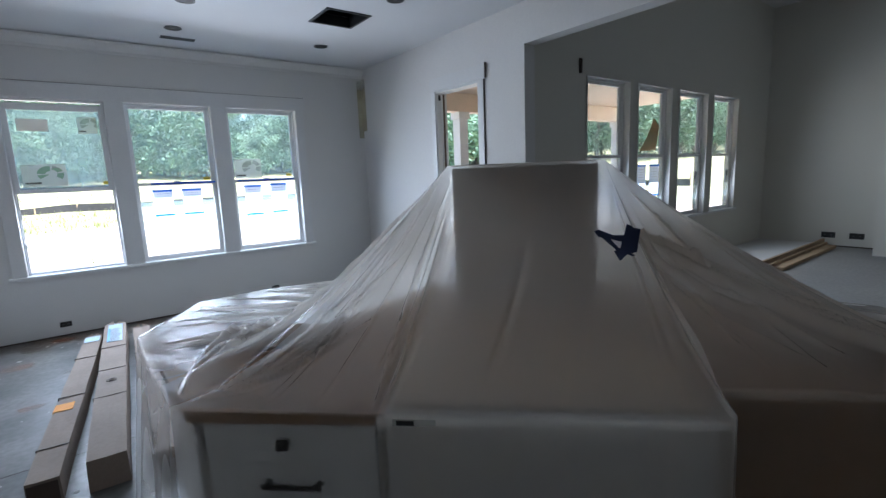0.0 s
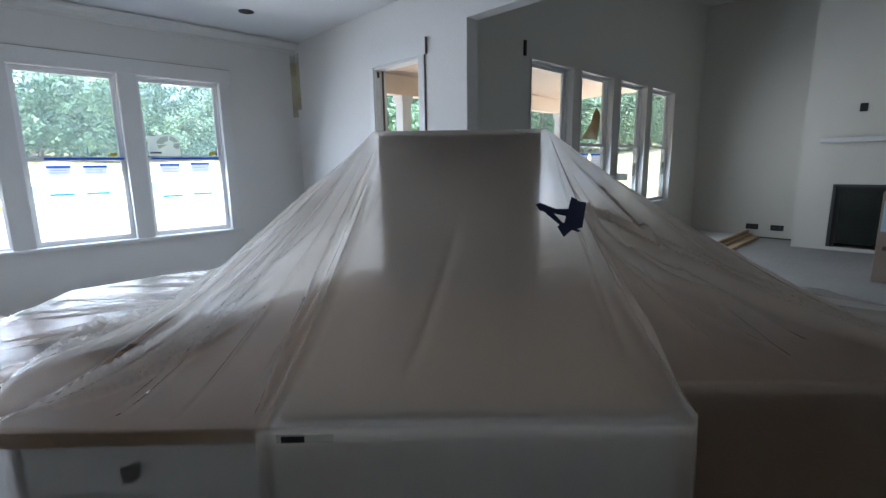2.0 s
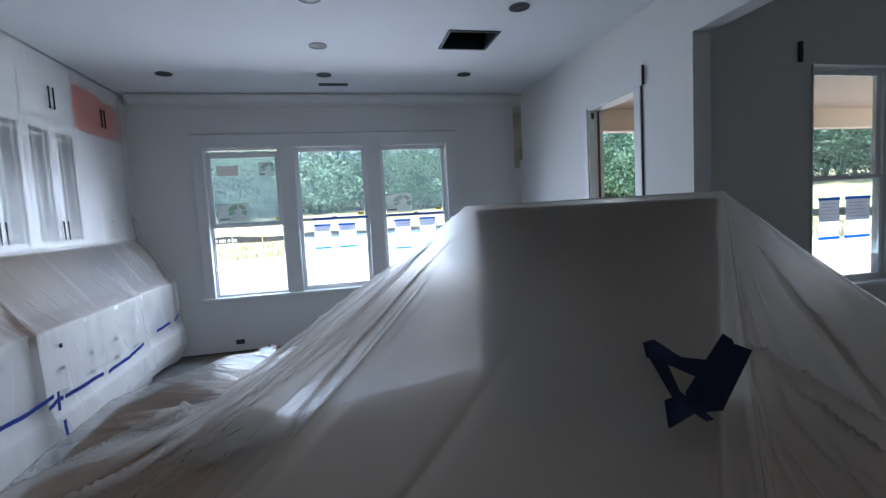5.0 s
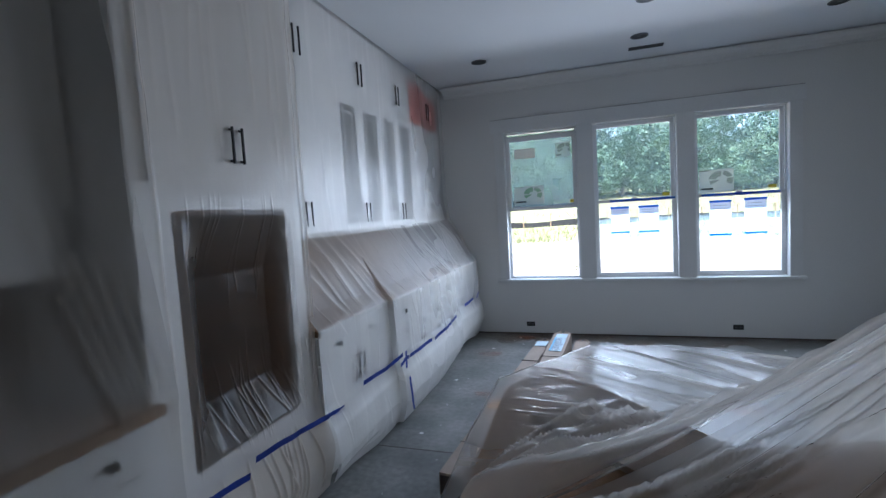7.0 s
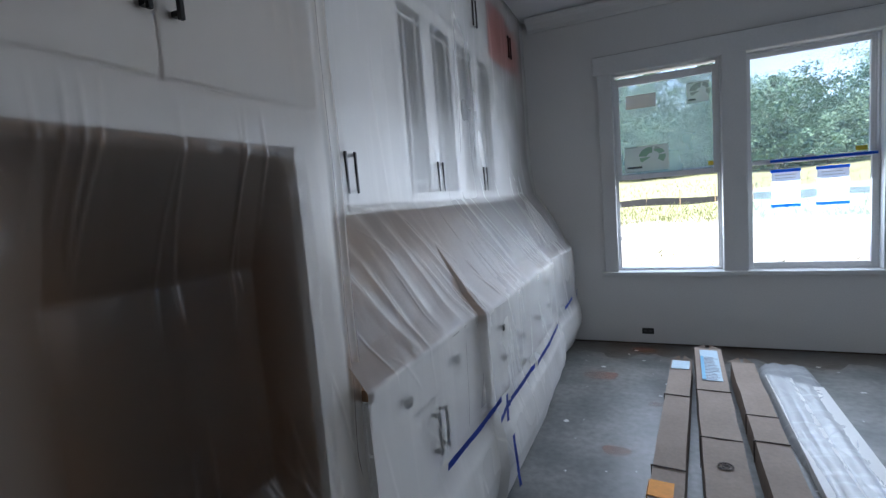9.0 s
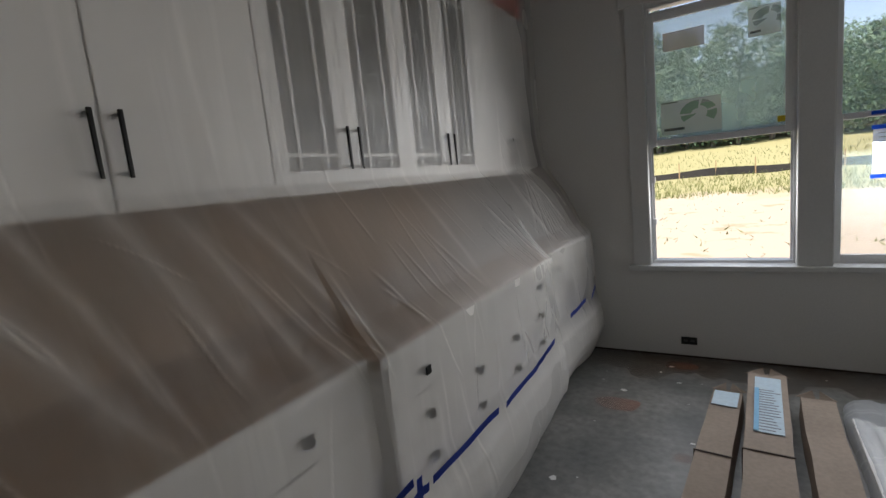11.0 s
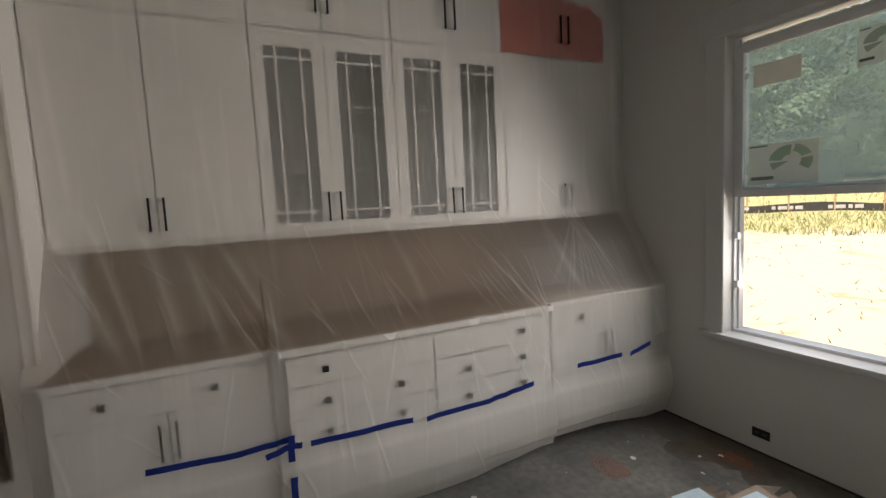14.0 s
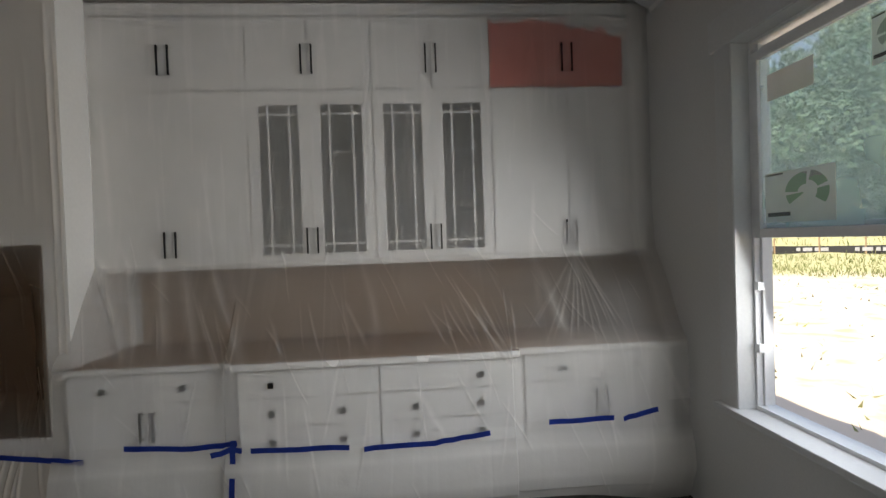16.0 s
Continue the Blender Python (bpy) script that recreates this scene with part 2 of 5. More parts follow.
DOOR = (3.77, 4.52, 0.0, 2.48)
wall_x("wall_north", YN, YN + 0.17, XW - 0.15, XR + 0.14, -0.3, ZC + 0.3, [(a, b, WZ0 - 0.034, WZ1) for a, b in WINS], "primed white drywall with three tall windows")
wall_y("wall_west", XW - 0.15, XW, YB, YN, 0, ZC + 0.3, [], "primed drywall behind the kitchen cabinets")
wall_y("wall_east", XR, XR + 0.14, 3.14, YN, 0, ZC + 0.3, [DOOR], "primed white drywall with a porch doorway")
solid("wall_header", blocks((XR, XR + 0.14, YB, 3.14, 2.69, ZL)), WALL, "drywall header over the wide opening")
solid("wall_gable", blocks((XR, XR + 0.14, 3.14, YL + 0.17, ZC + 0.3, ZL), (XR + 0.14, XR + 0.3, 3.14, YL, 0, 0.01)), WALL, "drywall above the corner")
wall_x("wall_living_north", YL, YL + 0.17, XR + 0.14, XL + 0.15, -0.3, ZL, [(a, b, LZ0 - 0.034, LZ1) for a, b in LWINS], "grey drywall with four tall windows", LIVING)
wall_y("wall_living_east", XL, XL + 0.15, YB, YL, 0, ZL, [], "grey drywall beside the fireplace", LIVING)
wall_x("wall_south", YB - 0.15, YB, XW - 0.15, XL + 0.15, 0, ZL, [], "plain drywall")
solid("ceiling", blocks((XW, XR, YB, 4.16, ZC, ZC + 0.1), (XW, 1.81, 4.16, 4.60, ZC, ZC + 0.1), (2.26, XR, 4.16, 4.60, ZC, ZC + 0.1), (XW, XR, 4.60, YN, ZC, ZC + 0.1)), CEIL, "flat white painted ceiling with a duct opening")
solid("ceiling_living", blocks((XR + 0.14, XL, YB, YL, ZL - 0.02, ZL + 0.1)), CEIL, "high painted ceiling of the next room")
DUSTY = material("dusty_slab", (0.28, 0.272, 0.255), 0.6, grain=0.15, scale=24, bump=0.05, stain=0.8, stain_scale=1.1, second=(0.22, 0.215, 0.205))
solid("floor_living", blocks((XR + 0.3, XL, YB, YN, -0.12, 0.0)), DUSTY, "pale dusty concrete slab of the next room")
solid("floor", blocks((XW, XR + 0.3, YB, YN, -0.12, 0.0)), CONCRETE, "stained bare concrete slab with paint specks")

# roof, attic and porch
solid("roof", blocks((XW - 0.6, XR + 0.3, YB - 0.6, YN + 0.5, 3.6, 3.75), (XR + 0.3, XL + 0.6, YB - 0.6, YL + 0.16, ZL + 0.12, ZL + 0.25)), CEIL, "plain roof deck")
solid("trim_attic", blocks((1.74, 1.81, 4.09, 4.67, ZC + 0.1, 3.58), (2.26, 2.33, 4.09, 4.67, ZC + 0.1, 3.58), (1.81, 2.26, 4.09, 4.16, ZC + 0.1, 3.58), (1.81, 2.26, 4.60, 4.67, ZC + 0.1, 3.58), (1.81, 2.26, 4.16, 4.60, 3.5, 3.58)), PLASTIC_BLACK, "dark duct box above the ceiling")
solid("trim_duct_opening", blocks((1.81, 1.835, 4.16, 4.60, ZC - 0.008, ZC + 0.09), (2.235, 2.26, 4.16, 4.60, ZC - 0.008, ZC + 0.09), (1.835, 2.235, 4.16, 4.185, ZC - 0.008, ZC + 0.09), (1.835, 2.235, 4.575, 4.60, ZC - 0.008, ZC + 0.09)), PLASTIC_BLACK, "dark metal rim of the duct opening")
PORCH = material("porch_ceiling_boards", (0.62, 0.47, 0.34), 0.6, grain=0.1, scale=20, stain=0.3, stain_scale=1.5, stretch=(8, 0.5, 1))
solid("porch_ceiling", blocks(*[(XR + 0.14, 11.2, 3.67 + 0.2 * i, 3.865 + 0.2 * i, 3.02, 3.1) for i in range(18)]), PORCH, "tan boarded porch ceiling")
solid("porch_beam", blocks((XR + 0.3, 11.2, 7.0, 7.2, 2.68, 3.02), bevel=0.006), material("porch_paint", (0.7, 0.55, 0.42), 0.6, grain=0.06, scale=40, stain=0.2), "tan painted porch beam")
solid("porch_roof", blocks((XR + 0.14, 11.4, 3.67, 7.5, 3.1, 3.25)), TRIM, "porch roof")
solid("porch_floor", blocks((XR + 0.14, 11.2, 3.67, 7.3, -0.3, -0.05)), CONCRETE, "concrete porch slab")


def porch_column(x):
    t = thing("porch_column", "square white painted porch column on the slab", "column", (x, 7.1, -0.05), "porch columns")
    part("shaft", blocks((-0.1, 0.1, -0.1, 0.1, 0.16, 2.6), bevel=0.006), TRIM, t)
    part("base", blocks((-0.13, 0.13, -0.13, 0.13, 0, 0.16), bevel=0.008), TRIM, t)
    part("capital", blocks((-0.13, 0.13, -0.13, 0.13, 2.6, 2.73), bevel=0.008), TRIM, t)
    return t


first = porch_column(5.75)
for x in (8.4, 11.0):
    copy_thing(first, Matrix.Translation((x, 7.1, -0.05)))

# crown moulding along the window wall, with a dark gap at the ceiling
bm = bmesh.new()
prof = [(YN, 2.935), (YN - 0.02, 2.935), (YN - 0.03, 2.96), (YN - 0.09, 2.99), (YN - 0.125, 3.015), (YN - 0.135, 3.038), (YN, 3.038)]
rings = [[bm.verts.new((x, y, z)) for y, z in prof] for x in (-1.40, XR)]
for i in range(len(prof)):
    bm.faces.new((rings[0][i], rings[0][i - 1], rings[1][i - 1], rings[1][i]))
bm.faces.new(rings[0]), bm.faces.new(rings[1][::-1])
solid("trim_crown", bm, WALL, "white crown moulding along the window wall")
PUTTY = film_material("joint_compound", 0.3, (0.78, 0.72, 0.5), gloss=0.0, spread=0.2, pass_on=0.0)
for i, (x0, x1, y0, y1, z0, z1) in enumerate([(3.17, XR - 0.004, YN - 0.004, YN - 0.001, 2.1, 2.9), (XR - 0.004, XR - 0.001, YN - 0.1, YN - 0.004, 2.2, 2.92)]):
    solid("trim_joint_compound", blocks((x0, x1, y0, y1, z0, z1)), PUTTY, "yellowish joint compound patch on the drywall")
GAP = material("shadow_gap", (0.05, 0.035, 0.025), 0.9, grain=0.2, scale=60)
solid("trim_floor_gap", blocks((XW, XR, YN - 0.003, YN - 0.001, 0.0, 0.012)), GAP, "open gap between drywall and slab")
solid("trim_floor_gap_living", blocks((XR + 0.14, XL, YL - 0.003, YL - 0.001, 0.0, 0.02), (XL - 0.003, XL - 0.001, YB, YL, 0.0, 0.02)), GAP, "open gap between drywall and slab")


# ---- windows ----
# stronger veil on the raised sash: dirt, doubled panes and added brightness
HAZE = film_material("hazy_glass", 0.3, (0.6, 0.76, 0.71), gloss=0.08, rough=0.1)
STICK = film_material("printed_sticker", 0.5, (0.72, 0.72, 0.66), gloss=0.05)
STICKGREEN = film_material("printed_sticker_green", 0.55, (0.22, 0.36, 0.22), gloss=0.05)
STICKDARK = film_material("printed_sticker_dark", 0.6, (0.12, 0.13, 0.12), gloss=0.05)
STICKPINK = film_material("printed_sticker_pink", 0.55, (0.62, 0.5, 0.46), gloss=0.05)
YELLOW = material("yellow_label", (0.75, 0.55, 0.03), 0.6, grain=0.1)
PRINT = material("grey_print", (0.3, 0.32, 0.38), 0.8, grain=0.1)


def sash(name, parent, x0, x1, y, z0, z1, w=0.034, haze=False):
    s = part(name, blocks((x0, x0 + w, y, y + 0.035, z0, z1), (x1 - w, x1, y, y + 0.035, z0, z1), (x0 + w, x1 - w, y, y + 0.035, z0, z0 + w), (x0 + w, x1 - w, y, y + 0.035, z1 - w, z1), bevel=0.004), VINYL, parent)
    p = part("pane", blocks((x0 + w, x1 - w, y + 0.014, y + 0.02, z0 + w, z1 - w)), HAZE if haze else GLASS, s, "glass pane with a pale veil put in for haze and reflections")
    p.visible_shadow = False
    return s


def window(n, x0, x1, y, z0, z1, raised=False, depth=0.09):
    t = thing("window_%d" % n, "white vinyl double-hung window" + (" with the lower sash raised open" if raised else ", closed"), "window", (0, 0, 0), kind="structure")
    j, o = 0.018, y + depth
    part("window_frame", blocks((x0, x0 + j, o, y + 0.165, z0, z1), (x1 - j, x1, o, y + 0.165, z0, z1), (x0 + j, x1 - j, o, y + 0.165, z0, z0 + j), (x0 + j, x1 - j, o, y + 0.165, z1 - j, z1),
                                (x0 + j, x0 + j + 0.012, o + 0.03, o + 0.04, z0 + j, z1 - j), (x1 - j - 0.012, x1 - j, o + 0.03, o + 0.04, z0 + j, z1 - j)), VINYL, t)
    mid = (z0 + z1) / 2 - 0.01
    sash("upper_sash", t, x0 + j, x1 - j, o + 0.036, mid - 0.015, z1 - j - (0.02 if raised else 0))
    if raised:
        sash("lower_sash", t, x0 + j, x1 - j, o - 0.003, mid - 0.045, z1 - j - 0.05, 0.042, haze=True)
        part("balance_clip", blocks((x0 + j, x0 + j + 0.022, o - 0.002, o + 0.03, z0 + 0.28, z0 + 0.32), (x0 + j, x0 + j + 0.022, o - 0.002, o + 0.03, z0 + 0.58, z0 + 0.62)), VINYL, t)
    else:
        sash("lower_sash", t, x0 + j, x1 - j, o - 0.002, z0 + j, mid + 0.02, 0.034)
        part("sash_lock", blocks(((x0 + x1) / 2 - 0.03, (x0 + x1) / 2 + 0.03, o - 0.012, o + 0.02, mid + 0.02, mid + 0.035), bevel=0.003), VINYL, t)
    return t


def sheet_on(name, x0, x1, y, z0, z1, mat, label, category="label", tilt=0.0):
    bm = blocks((x0, x1, y - 0.001, y, z0, z1))
    return tagged(new(name, mesh_of(name, bm, mat)), label, category)


for n, (a, b) in enumerate(WINS):
    window(n + 1, a, b, YN, WZ0, WZ1, raised=(n == 0), depth=0.075)
# casings, head board and sill of the window group
cas = [(-0.80, -0.69), (0.16, 0.325), (1.20, 1.365), (2.235, 2.34)]
for a, b in cas:
    solid("trim_casing", blocks((a, b, YN - 0.018, YN - 0.001, WZ0, WZ1), bevel=0.003), TRIM, "flat white painted window casing")
for a, b in WINS:
    solid("trim_jamb", blocks((a, a + 0.006, YN - 0.015, YN + 0.075, WZ0, WZ1), (b - 0.006, b, YN - 0.015, YN + 0.075, WZ0, WZ1), (a + 0.006, b - 0.006, YN - 0.015, YN + 0.075, WZ1 - 0.006, WZ1), bevel=0.002), TRIM, "white painted window jamb lining")
solid("trim_head_board", blocks((-0.84, 2.37, YN - 0.022, YN - 0.001, WZ1, 2.605), bevel=0.003), TRIM, "flat white head board over the windows")
# thin dark strip drawn as the hairline shadow over the head board
solid("trim_head_gap", blocks((-0.835, 2.365, YN - 0.006, YN - 0.001, 2.6055, 2.611)), GAP, "dark strip for the hairline shadow above the head board")
solid("trim_sill", blocks((-0.83, 2.37, YN - 0.05, YN + 0.08, WZ0 - 0.035, WZ0), bevel=0.006), TRIM, "white painted window stool")
yg = YN + 0.085
for x0, x1, z0, z1, m, lab in [(-0.575, -0.33, 2.13, 2.25, STICKPINK, "pale printed label on the window glass"), (-0.09, 0.075, 2.11, 2.285, STICK, "house-picture sticker on the window glass"), (-0.6, -0.24, 1.575, 1.80, STICK, "large beige and green sticker on the glass"), (1.43, 1.76, 1.585, 1.83, STICK, "large beige and green sticker on the glass")]:
    st = sheet_on("window_sticker", x0, x1, yg + (0.03 if x0 > 1 else -0.005), z0, z1, m, lab, "sticker")
    if z1 - z0 > 0.15:
        w, hgt, yy = x1 - x0, z1 - z0, yg + (0.03 if x0 > 1 else -0.005) - 0.004
        bm = bmesh.new()
        cx, cz, r = x0 + 0.62 * w, z0 + 0.55 * hgt, 0.4 * hgt
        for r0, r1, a0, a1 in ((0.55, 1.0, 20, 75), (0.35, 0.95, 85, 175), (0.1, 0.9, 185, 215), (0.5, 1.0, -35, 10)):
            ang = [radians(a0 + (a1 - a0) * k / 6) for k in range(7)]
            inner = [bm.verts.new((cx + 1.25 * r * r0 * math.cos(q), yy, cz + r * r0 * math.sin(q))) for q in ang]
            outer = [bm.verts.new((cx + 1.25 * r * r1 * math.cos(q), yy, cz + r * r1 * math.sin(q))) for q in ang]
            for k in range(6):
                bm.faces.new((inner[k], inner[k + 1], outer[k + 1], outer[k]))
        part("printed_mark", bm, STICKGREEN, st, "dark green printed shapes")
        part("printed_bar", blocks((x0 + 0.05 * w, x0 + 0.4 * w, yy - 0.001, yy, z0 + 0.12 * hgt, z0 + 0.2 * hgt)), STICKDARK, st, "dark print")
        part("printed_bar", blocks((x0 + 0.02 * w, x0 + 0.3 * w, yy - 0.001, yy, z1 - 0.06 * hgt, z1 - 0.02 * hgt)), STICKDARK, st, "dark print")
for x0, z0, dy in ((0.06, 1.575, -0.006), (1.06, 1.585, 0.026), (2.08, 1.6, 0.026)):
    sheet_on("warning_label", x0, x0 + 0.07, yg + dy, z0, z0 + 0.035, YELLOW, "small yellow warning label on the glass")


def notice(x0, x1, y, z0, z1, lines=9):
    t = thing("paper_notice", "printed sheet taped with blue tape to the window glass", "paper", ((x0 + x1) / 2, y, (z0 + z1) / 2), "notices on the windows")
    w, hh = (x1 - x0) / 2, (z1 - z0) / 2
    bm = bmesh.new()
    bm.faces.new([bm.verts.new((x, 0, z)) for x, z in ((-w, -hh), (w, -hh), (w, hh), (-w, hh))])
    part("sheet", bm, PAPER, t)
    part("print", blocks(*[(-w * 0.75, w * random.uniform(0.3, 0.8), -0.002, -0.0012, hh * (0.72 - 0.17 * i), hh * (0.72 - 0.17 * i) + 0.004) for i in range(lines)]), PRINT, t, "rows of small print")
    for s in (1, -1):
        part("tape", blocks((-w * 1.08, w * 1.04, -0.0025, -0.0005, s * hh * 0.97 - 0.012, s * hh * 0.97 + 0.012)), LITTAPE, t, "blue masking tape")
    return t


for x0, x1, z0, z1 in ((0.51, 0.70, 1.19, 1.48), (0.81, 1.01, 1.19, 1.48), (1.52, 1.72, 1.12, 1.49), (1.85, 2.05, 1.13, 1.50)):
    notice(x0, x1, YN + 0.072, z0, z1)
for x0, x1 in ((0.50, 1.18), (1.44, 2.17)):
    tagged(new("tape_strip", mesh_of("tape_strip", blocks((x0, x1, YN + 0.066, YN + 0.0715, 1.548, 1.568)), LITTAPE)), "blue masking tape along the sash rail", "tape")

# living-room windows, set deep in drywall returns
for n, (a, b) in enumerate(LWINS):
    window(n + 4, a + 0.004, b - 0.004, YL - 0.01, LZ0, LZ1 - 0.004, depth=0.085)
    solid("trim_jamb", blocks((a, a + 0.008, YL - 0.016, YL + 0.08, LZ0, LZ1), (b - 0.008, b, YL - 0.016, YL + 0.08, LZ0, LZ1), (a + 0.008, b - 0.008, YL - 0.016, YL + 0.08, LZ1 - 0.008, LZ1), bevel=0.002), TRIM, "white painted window jamb lining")
solid("trim_sill_living", blocks((LWINS[0][0] - 0.08, LWINS[3][1] + 0.08, YL - 0.04, YL + 0.08, LZ0 - 0.035, LZ0), bevel=0.005), TRIM, "white painted window stool")
solid("trim_head_board_end", blocks((4.55, 4.585, YL - 0.02, YL - 0.001, 2.62, 2.78)), GAP, "dark end of a head board")
for x0, x1, z0, z1 in ((4.86, 5.08, 1.15, 1.5), (5.15, 5.42, 1.15, 1.5), (5.92, 6.15, 1.12, 1.55), (6.25, 6.5, 1.12, 1.55)):
    notice(x0, x1, YL + 0.062, z0, z1)
bm = bmesh.new()
bm.faces.new([bm.verts.new((x, YL + 0.075, z)) for x, z in ((6.0, 1.75), (6.42, 1.75), (6.5, 2.1), (6.35, 2.2), (6.2, 1.95))])
bmesh.ops.solidify(bm, geom=bm.faces[:], thickness=0.003)
tagged(new("torn_cardboard", mesh_of("torn_cardboard", bm, film_material("card_scrap", 0.85, (0.6, 0.42, 0.25), gloss=0.0))), "torn brown cardboard scrap stuck on the glass", "cardboard")
for x in (7.6, 8.75):
    sheet_on("window_sticker", x, x + 0.1, YL + 0.062, 1.2, 1.42, STICKDARK, "dark oval sticker on the window glass", "sticker")

# ---- doorway to the porch ----
d0, d1, _, dz = DOOR
solid("trim_door_jamb", blocks((XR - 0.004, XR + 0.144, d1 - 0.022, d1, 0, dz), (XR - 0.004, XR + 0.144, d0, d0 + 0.022, 0, dz), (XR - 0.004, XR + 0.144, d0 + 0.022, d1 - 0.022, dz - 0.022, dz), (XR + 0.06, XR + 0.075, d1 - 0.034, d1 - 0.022, 0, dz - 0.022), bevel=0.002), TRIM, "white painted door jamb")
solid("trim_door_casing", blocks((XR - 0.018, XR - 0.004, d1 - 0.005, d1 + 0.07, 0, dz), (XR - 0.018, XR - 0.004, d0 - 0.08, d0 + 0.005, 0, dz), (XR - 0.022, XR - 0.004, d0 - 0.11, d1 + 0.09, dz, dz + 0.145), bevel=0.002), TRIM, "flat white door casing with a wide head board")
solid("trim_casing_edge", blocks((XR - 0.026, XR - 0.003, d0 - 0.118, d0 - 0.111, dz, dz + 0.15), (XR - 0.012, XR - 0.003, d0 - 0.09, d0 - 0.081, 0, dz)), GAP, "dark unfilled end of the casing")
tagged(new("strike_plate", mesh_of("strike_plate", blocks((XR + 0.02, XR + 0.05, d1 - 0.026, d1 - 0.0221, 2.38, 2.44), bevel=0.001), BLACK)), "small black strike plate in the jamb", "strike plate")
tagged(new("weatherstrip", mesh_of("weatherstrip", blocks((XR + 0.078, XR + 0.1, d1 - 0.036, d1 - 0.0225, 0, 2.45)), material("brown_weatherstrip", (0.12, 0.07, 0.04), 0.9, grain=0.4, scale=30, stain=0.8, stain_scale=8))), "rough brown foam strip along the door jamb", "weatherstrip")


# ---- ceiling fittings ----
def disc(bm, r, z0, z1, n=28, hole=0.0):
    ring = [[bm.verts.new((q * math.cos(2 * math.pi * i / n), q * math.sin(2 * math.pi * i / n), z)) for i in range(n)] for q, z in ((r, z0), (r, z1))]
    for i in range(n):
        bm.faces.new((ring[0][i - 1], ring[0][i], ring[1][i], ring[1][i - 1]))
    if hole:
        inn = [[bm.verts.new((hole * math.cos(2 * math.pi * i / n), hole * math.sin(2 * math.pi * i / n), z)) for i in range(n)] for z in (z0, z1)]
        for i in range(n):
            bm.faces.new((inn[0][i], inn[0][i - 1], inn[1][i - 1], inn[1][i]))
            bm.faces.new((ring[0][i], ring[0][i - 1], inn[0][i - 1], inn[0][i]))
            bm.faces.new((ring[1][i - 1], ring[1][i], inn[1][i], inn[1][i - 1]))
    else:
        bm.faces.new(ring[0][::-1]), bm.faces.new(ring[1])
    return bm


CANGREY = material("can_housing", (0.09, 0.09, 0.09), 0.5, metal=0.3, grain=0.1)
can = thing("recessed_light", "dark open recessed light housing in the ceiling", "ceiling light", (-0.78, 3.71, ZC), "recessed lights")
part("rim", disc(bmesh.new(), 0.078, -0.006, -0.001, hole=0.066), CANGREY, can)
part("housing", disc(bmesh.new(), 0.066, -0.003, -0.001), PLASTIC_BLACK, can)
part("socket", disc(bmesh.new(), 0.018, -0.0055, -0.0032), CANGREY, can)
for x, y in ((0.73, 3.70), (2.24, 3.70), (-0.749, 5.446), (0.769, 5.434), (0.747, 4.595), (2.26, 5.372), (-0.78, 1.9), (0.73, 1.9)):
    copy_thing(can, Matrix.Translation((x, y, ZC)))
vent = thing("slot_vent", "narrow dark slot vent in the ceiling", "vent", (0.86, 5.79, ZC))
part("frame", blocks((-0.16, 0.16, -0.045, -0.033, -0.006, -0.0005), (-0.16, 0.16, 0.033, 0.045, -0.006, -0.0005), (-0.16, -0.15, -0.033, 0.033, -0.006, -0.0005), (0.15, 0.16, -0.033, 0.033, -0.006, -0.0005)), CANGREY, vent)
part("backing", blocks((-0.15, 0.15, -0.033, 0.033, -0.003, -0.0005)), PLASTIC_BLACK, vent)
for i in range(9):
    part("slat", blocks((-0.135 + 0.033 * i, -0.132 + 0.033 * i, -0.033, 0.033, -0.0055, -0.0031)), CANGREY, vent)
vent = thing("ceiling_register", "grey metal register in the ceiling beside the cabinets", "vent", (-1.27, 3.36, ZC))
part("frame", blocks((-0.08, 0.08, -0.2, 0.2, -0.012, -0.0005), bevel=0.003), CANGREY, vent)
for i in range(5):
    part("slat", blocks((-0.06 + 0.028 * i, -0.052 + 0.028 * i, -0.18, 0.18, -0.018, -0.0125)), CANGREY, vent)


def outlet(x, y, z, face, w=0.1, hgt=0.055):
    """An open outlet box set in a wall; face: the way that it looks."""
    t = thing("outlet_box", "open dark electrical outlet box low in the drywall", "outlet", (x, y, z), "outlets")
    if face == "y":
        part("box", blocks((-w / 2, w / 2, -0.004, -0.0005, -hgt / 2, hgt / 2), bevel=0.001), PLASTIC_BLACK, t)
        for s in (-1, 1):
            part("wire", blocks((s * w * 0.22 - 0.012, s * w * 0.22 + 0.012, -0.008, -0.0042, -0.006, 0.008), bevel=0.002), CANGREY, t)
    else:
        part("box", blocks((-0.004, -0.0005, -w / 2, w / 2, -hgt / 2, hgt / 2), bevel=0.001), PLASTIC_BLACK, t)
        for s in (-1, 1):
            part("wire", blocks((-0.008, -0.0042, s * w * 0.22 - 0.012, s * w * 0.22 + 0.012, -0.006, 0.008), bevel=0.002), CANGREY, t)


outlet(-0.456, YN, 0.122, "y")
outlet(1.76, YN, 0.122, "y")
outlet(7.67, YL, 0.15, "y", 0.06, 0.1)
outlet(XL, 2.43, 0.2, "x", 0.2, 0.1)
outlet(XL, 2.04, 0.2, "x", 0.2, 0.1)

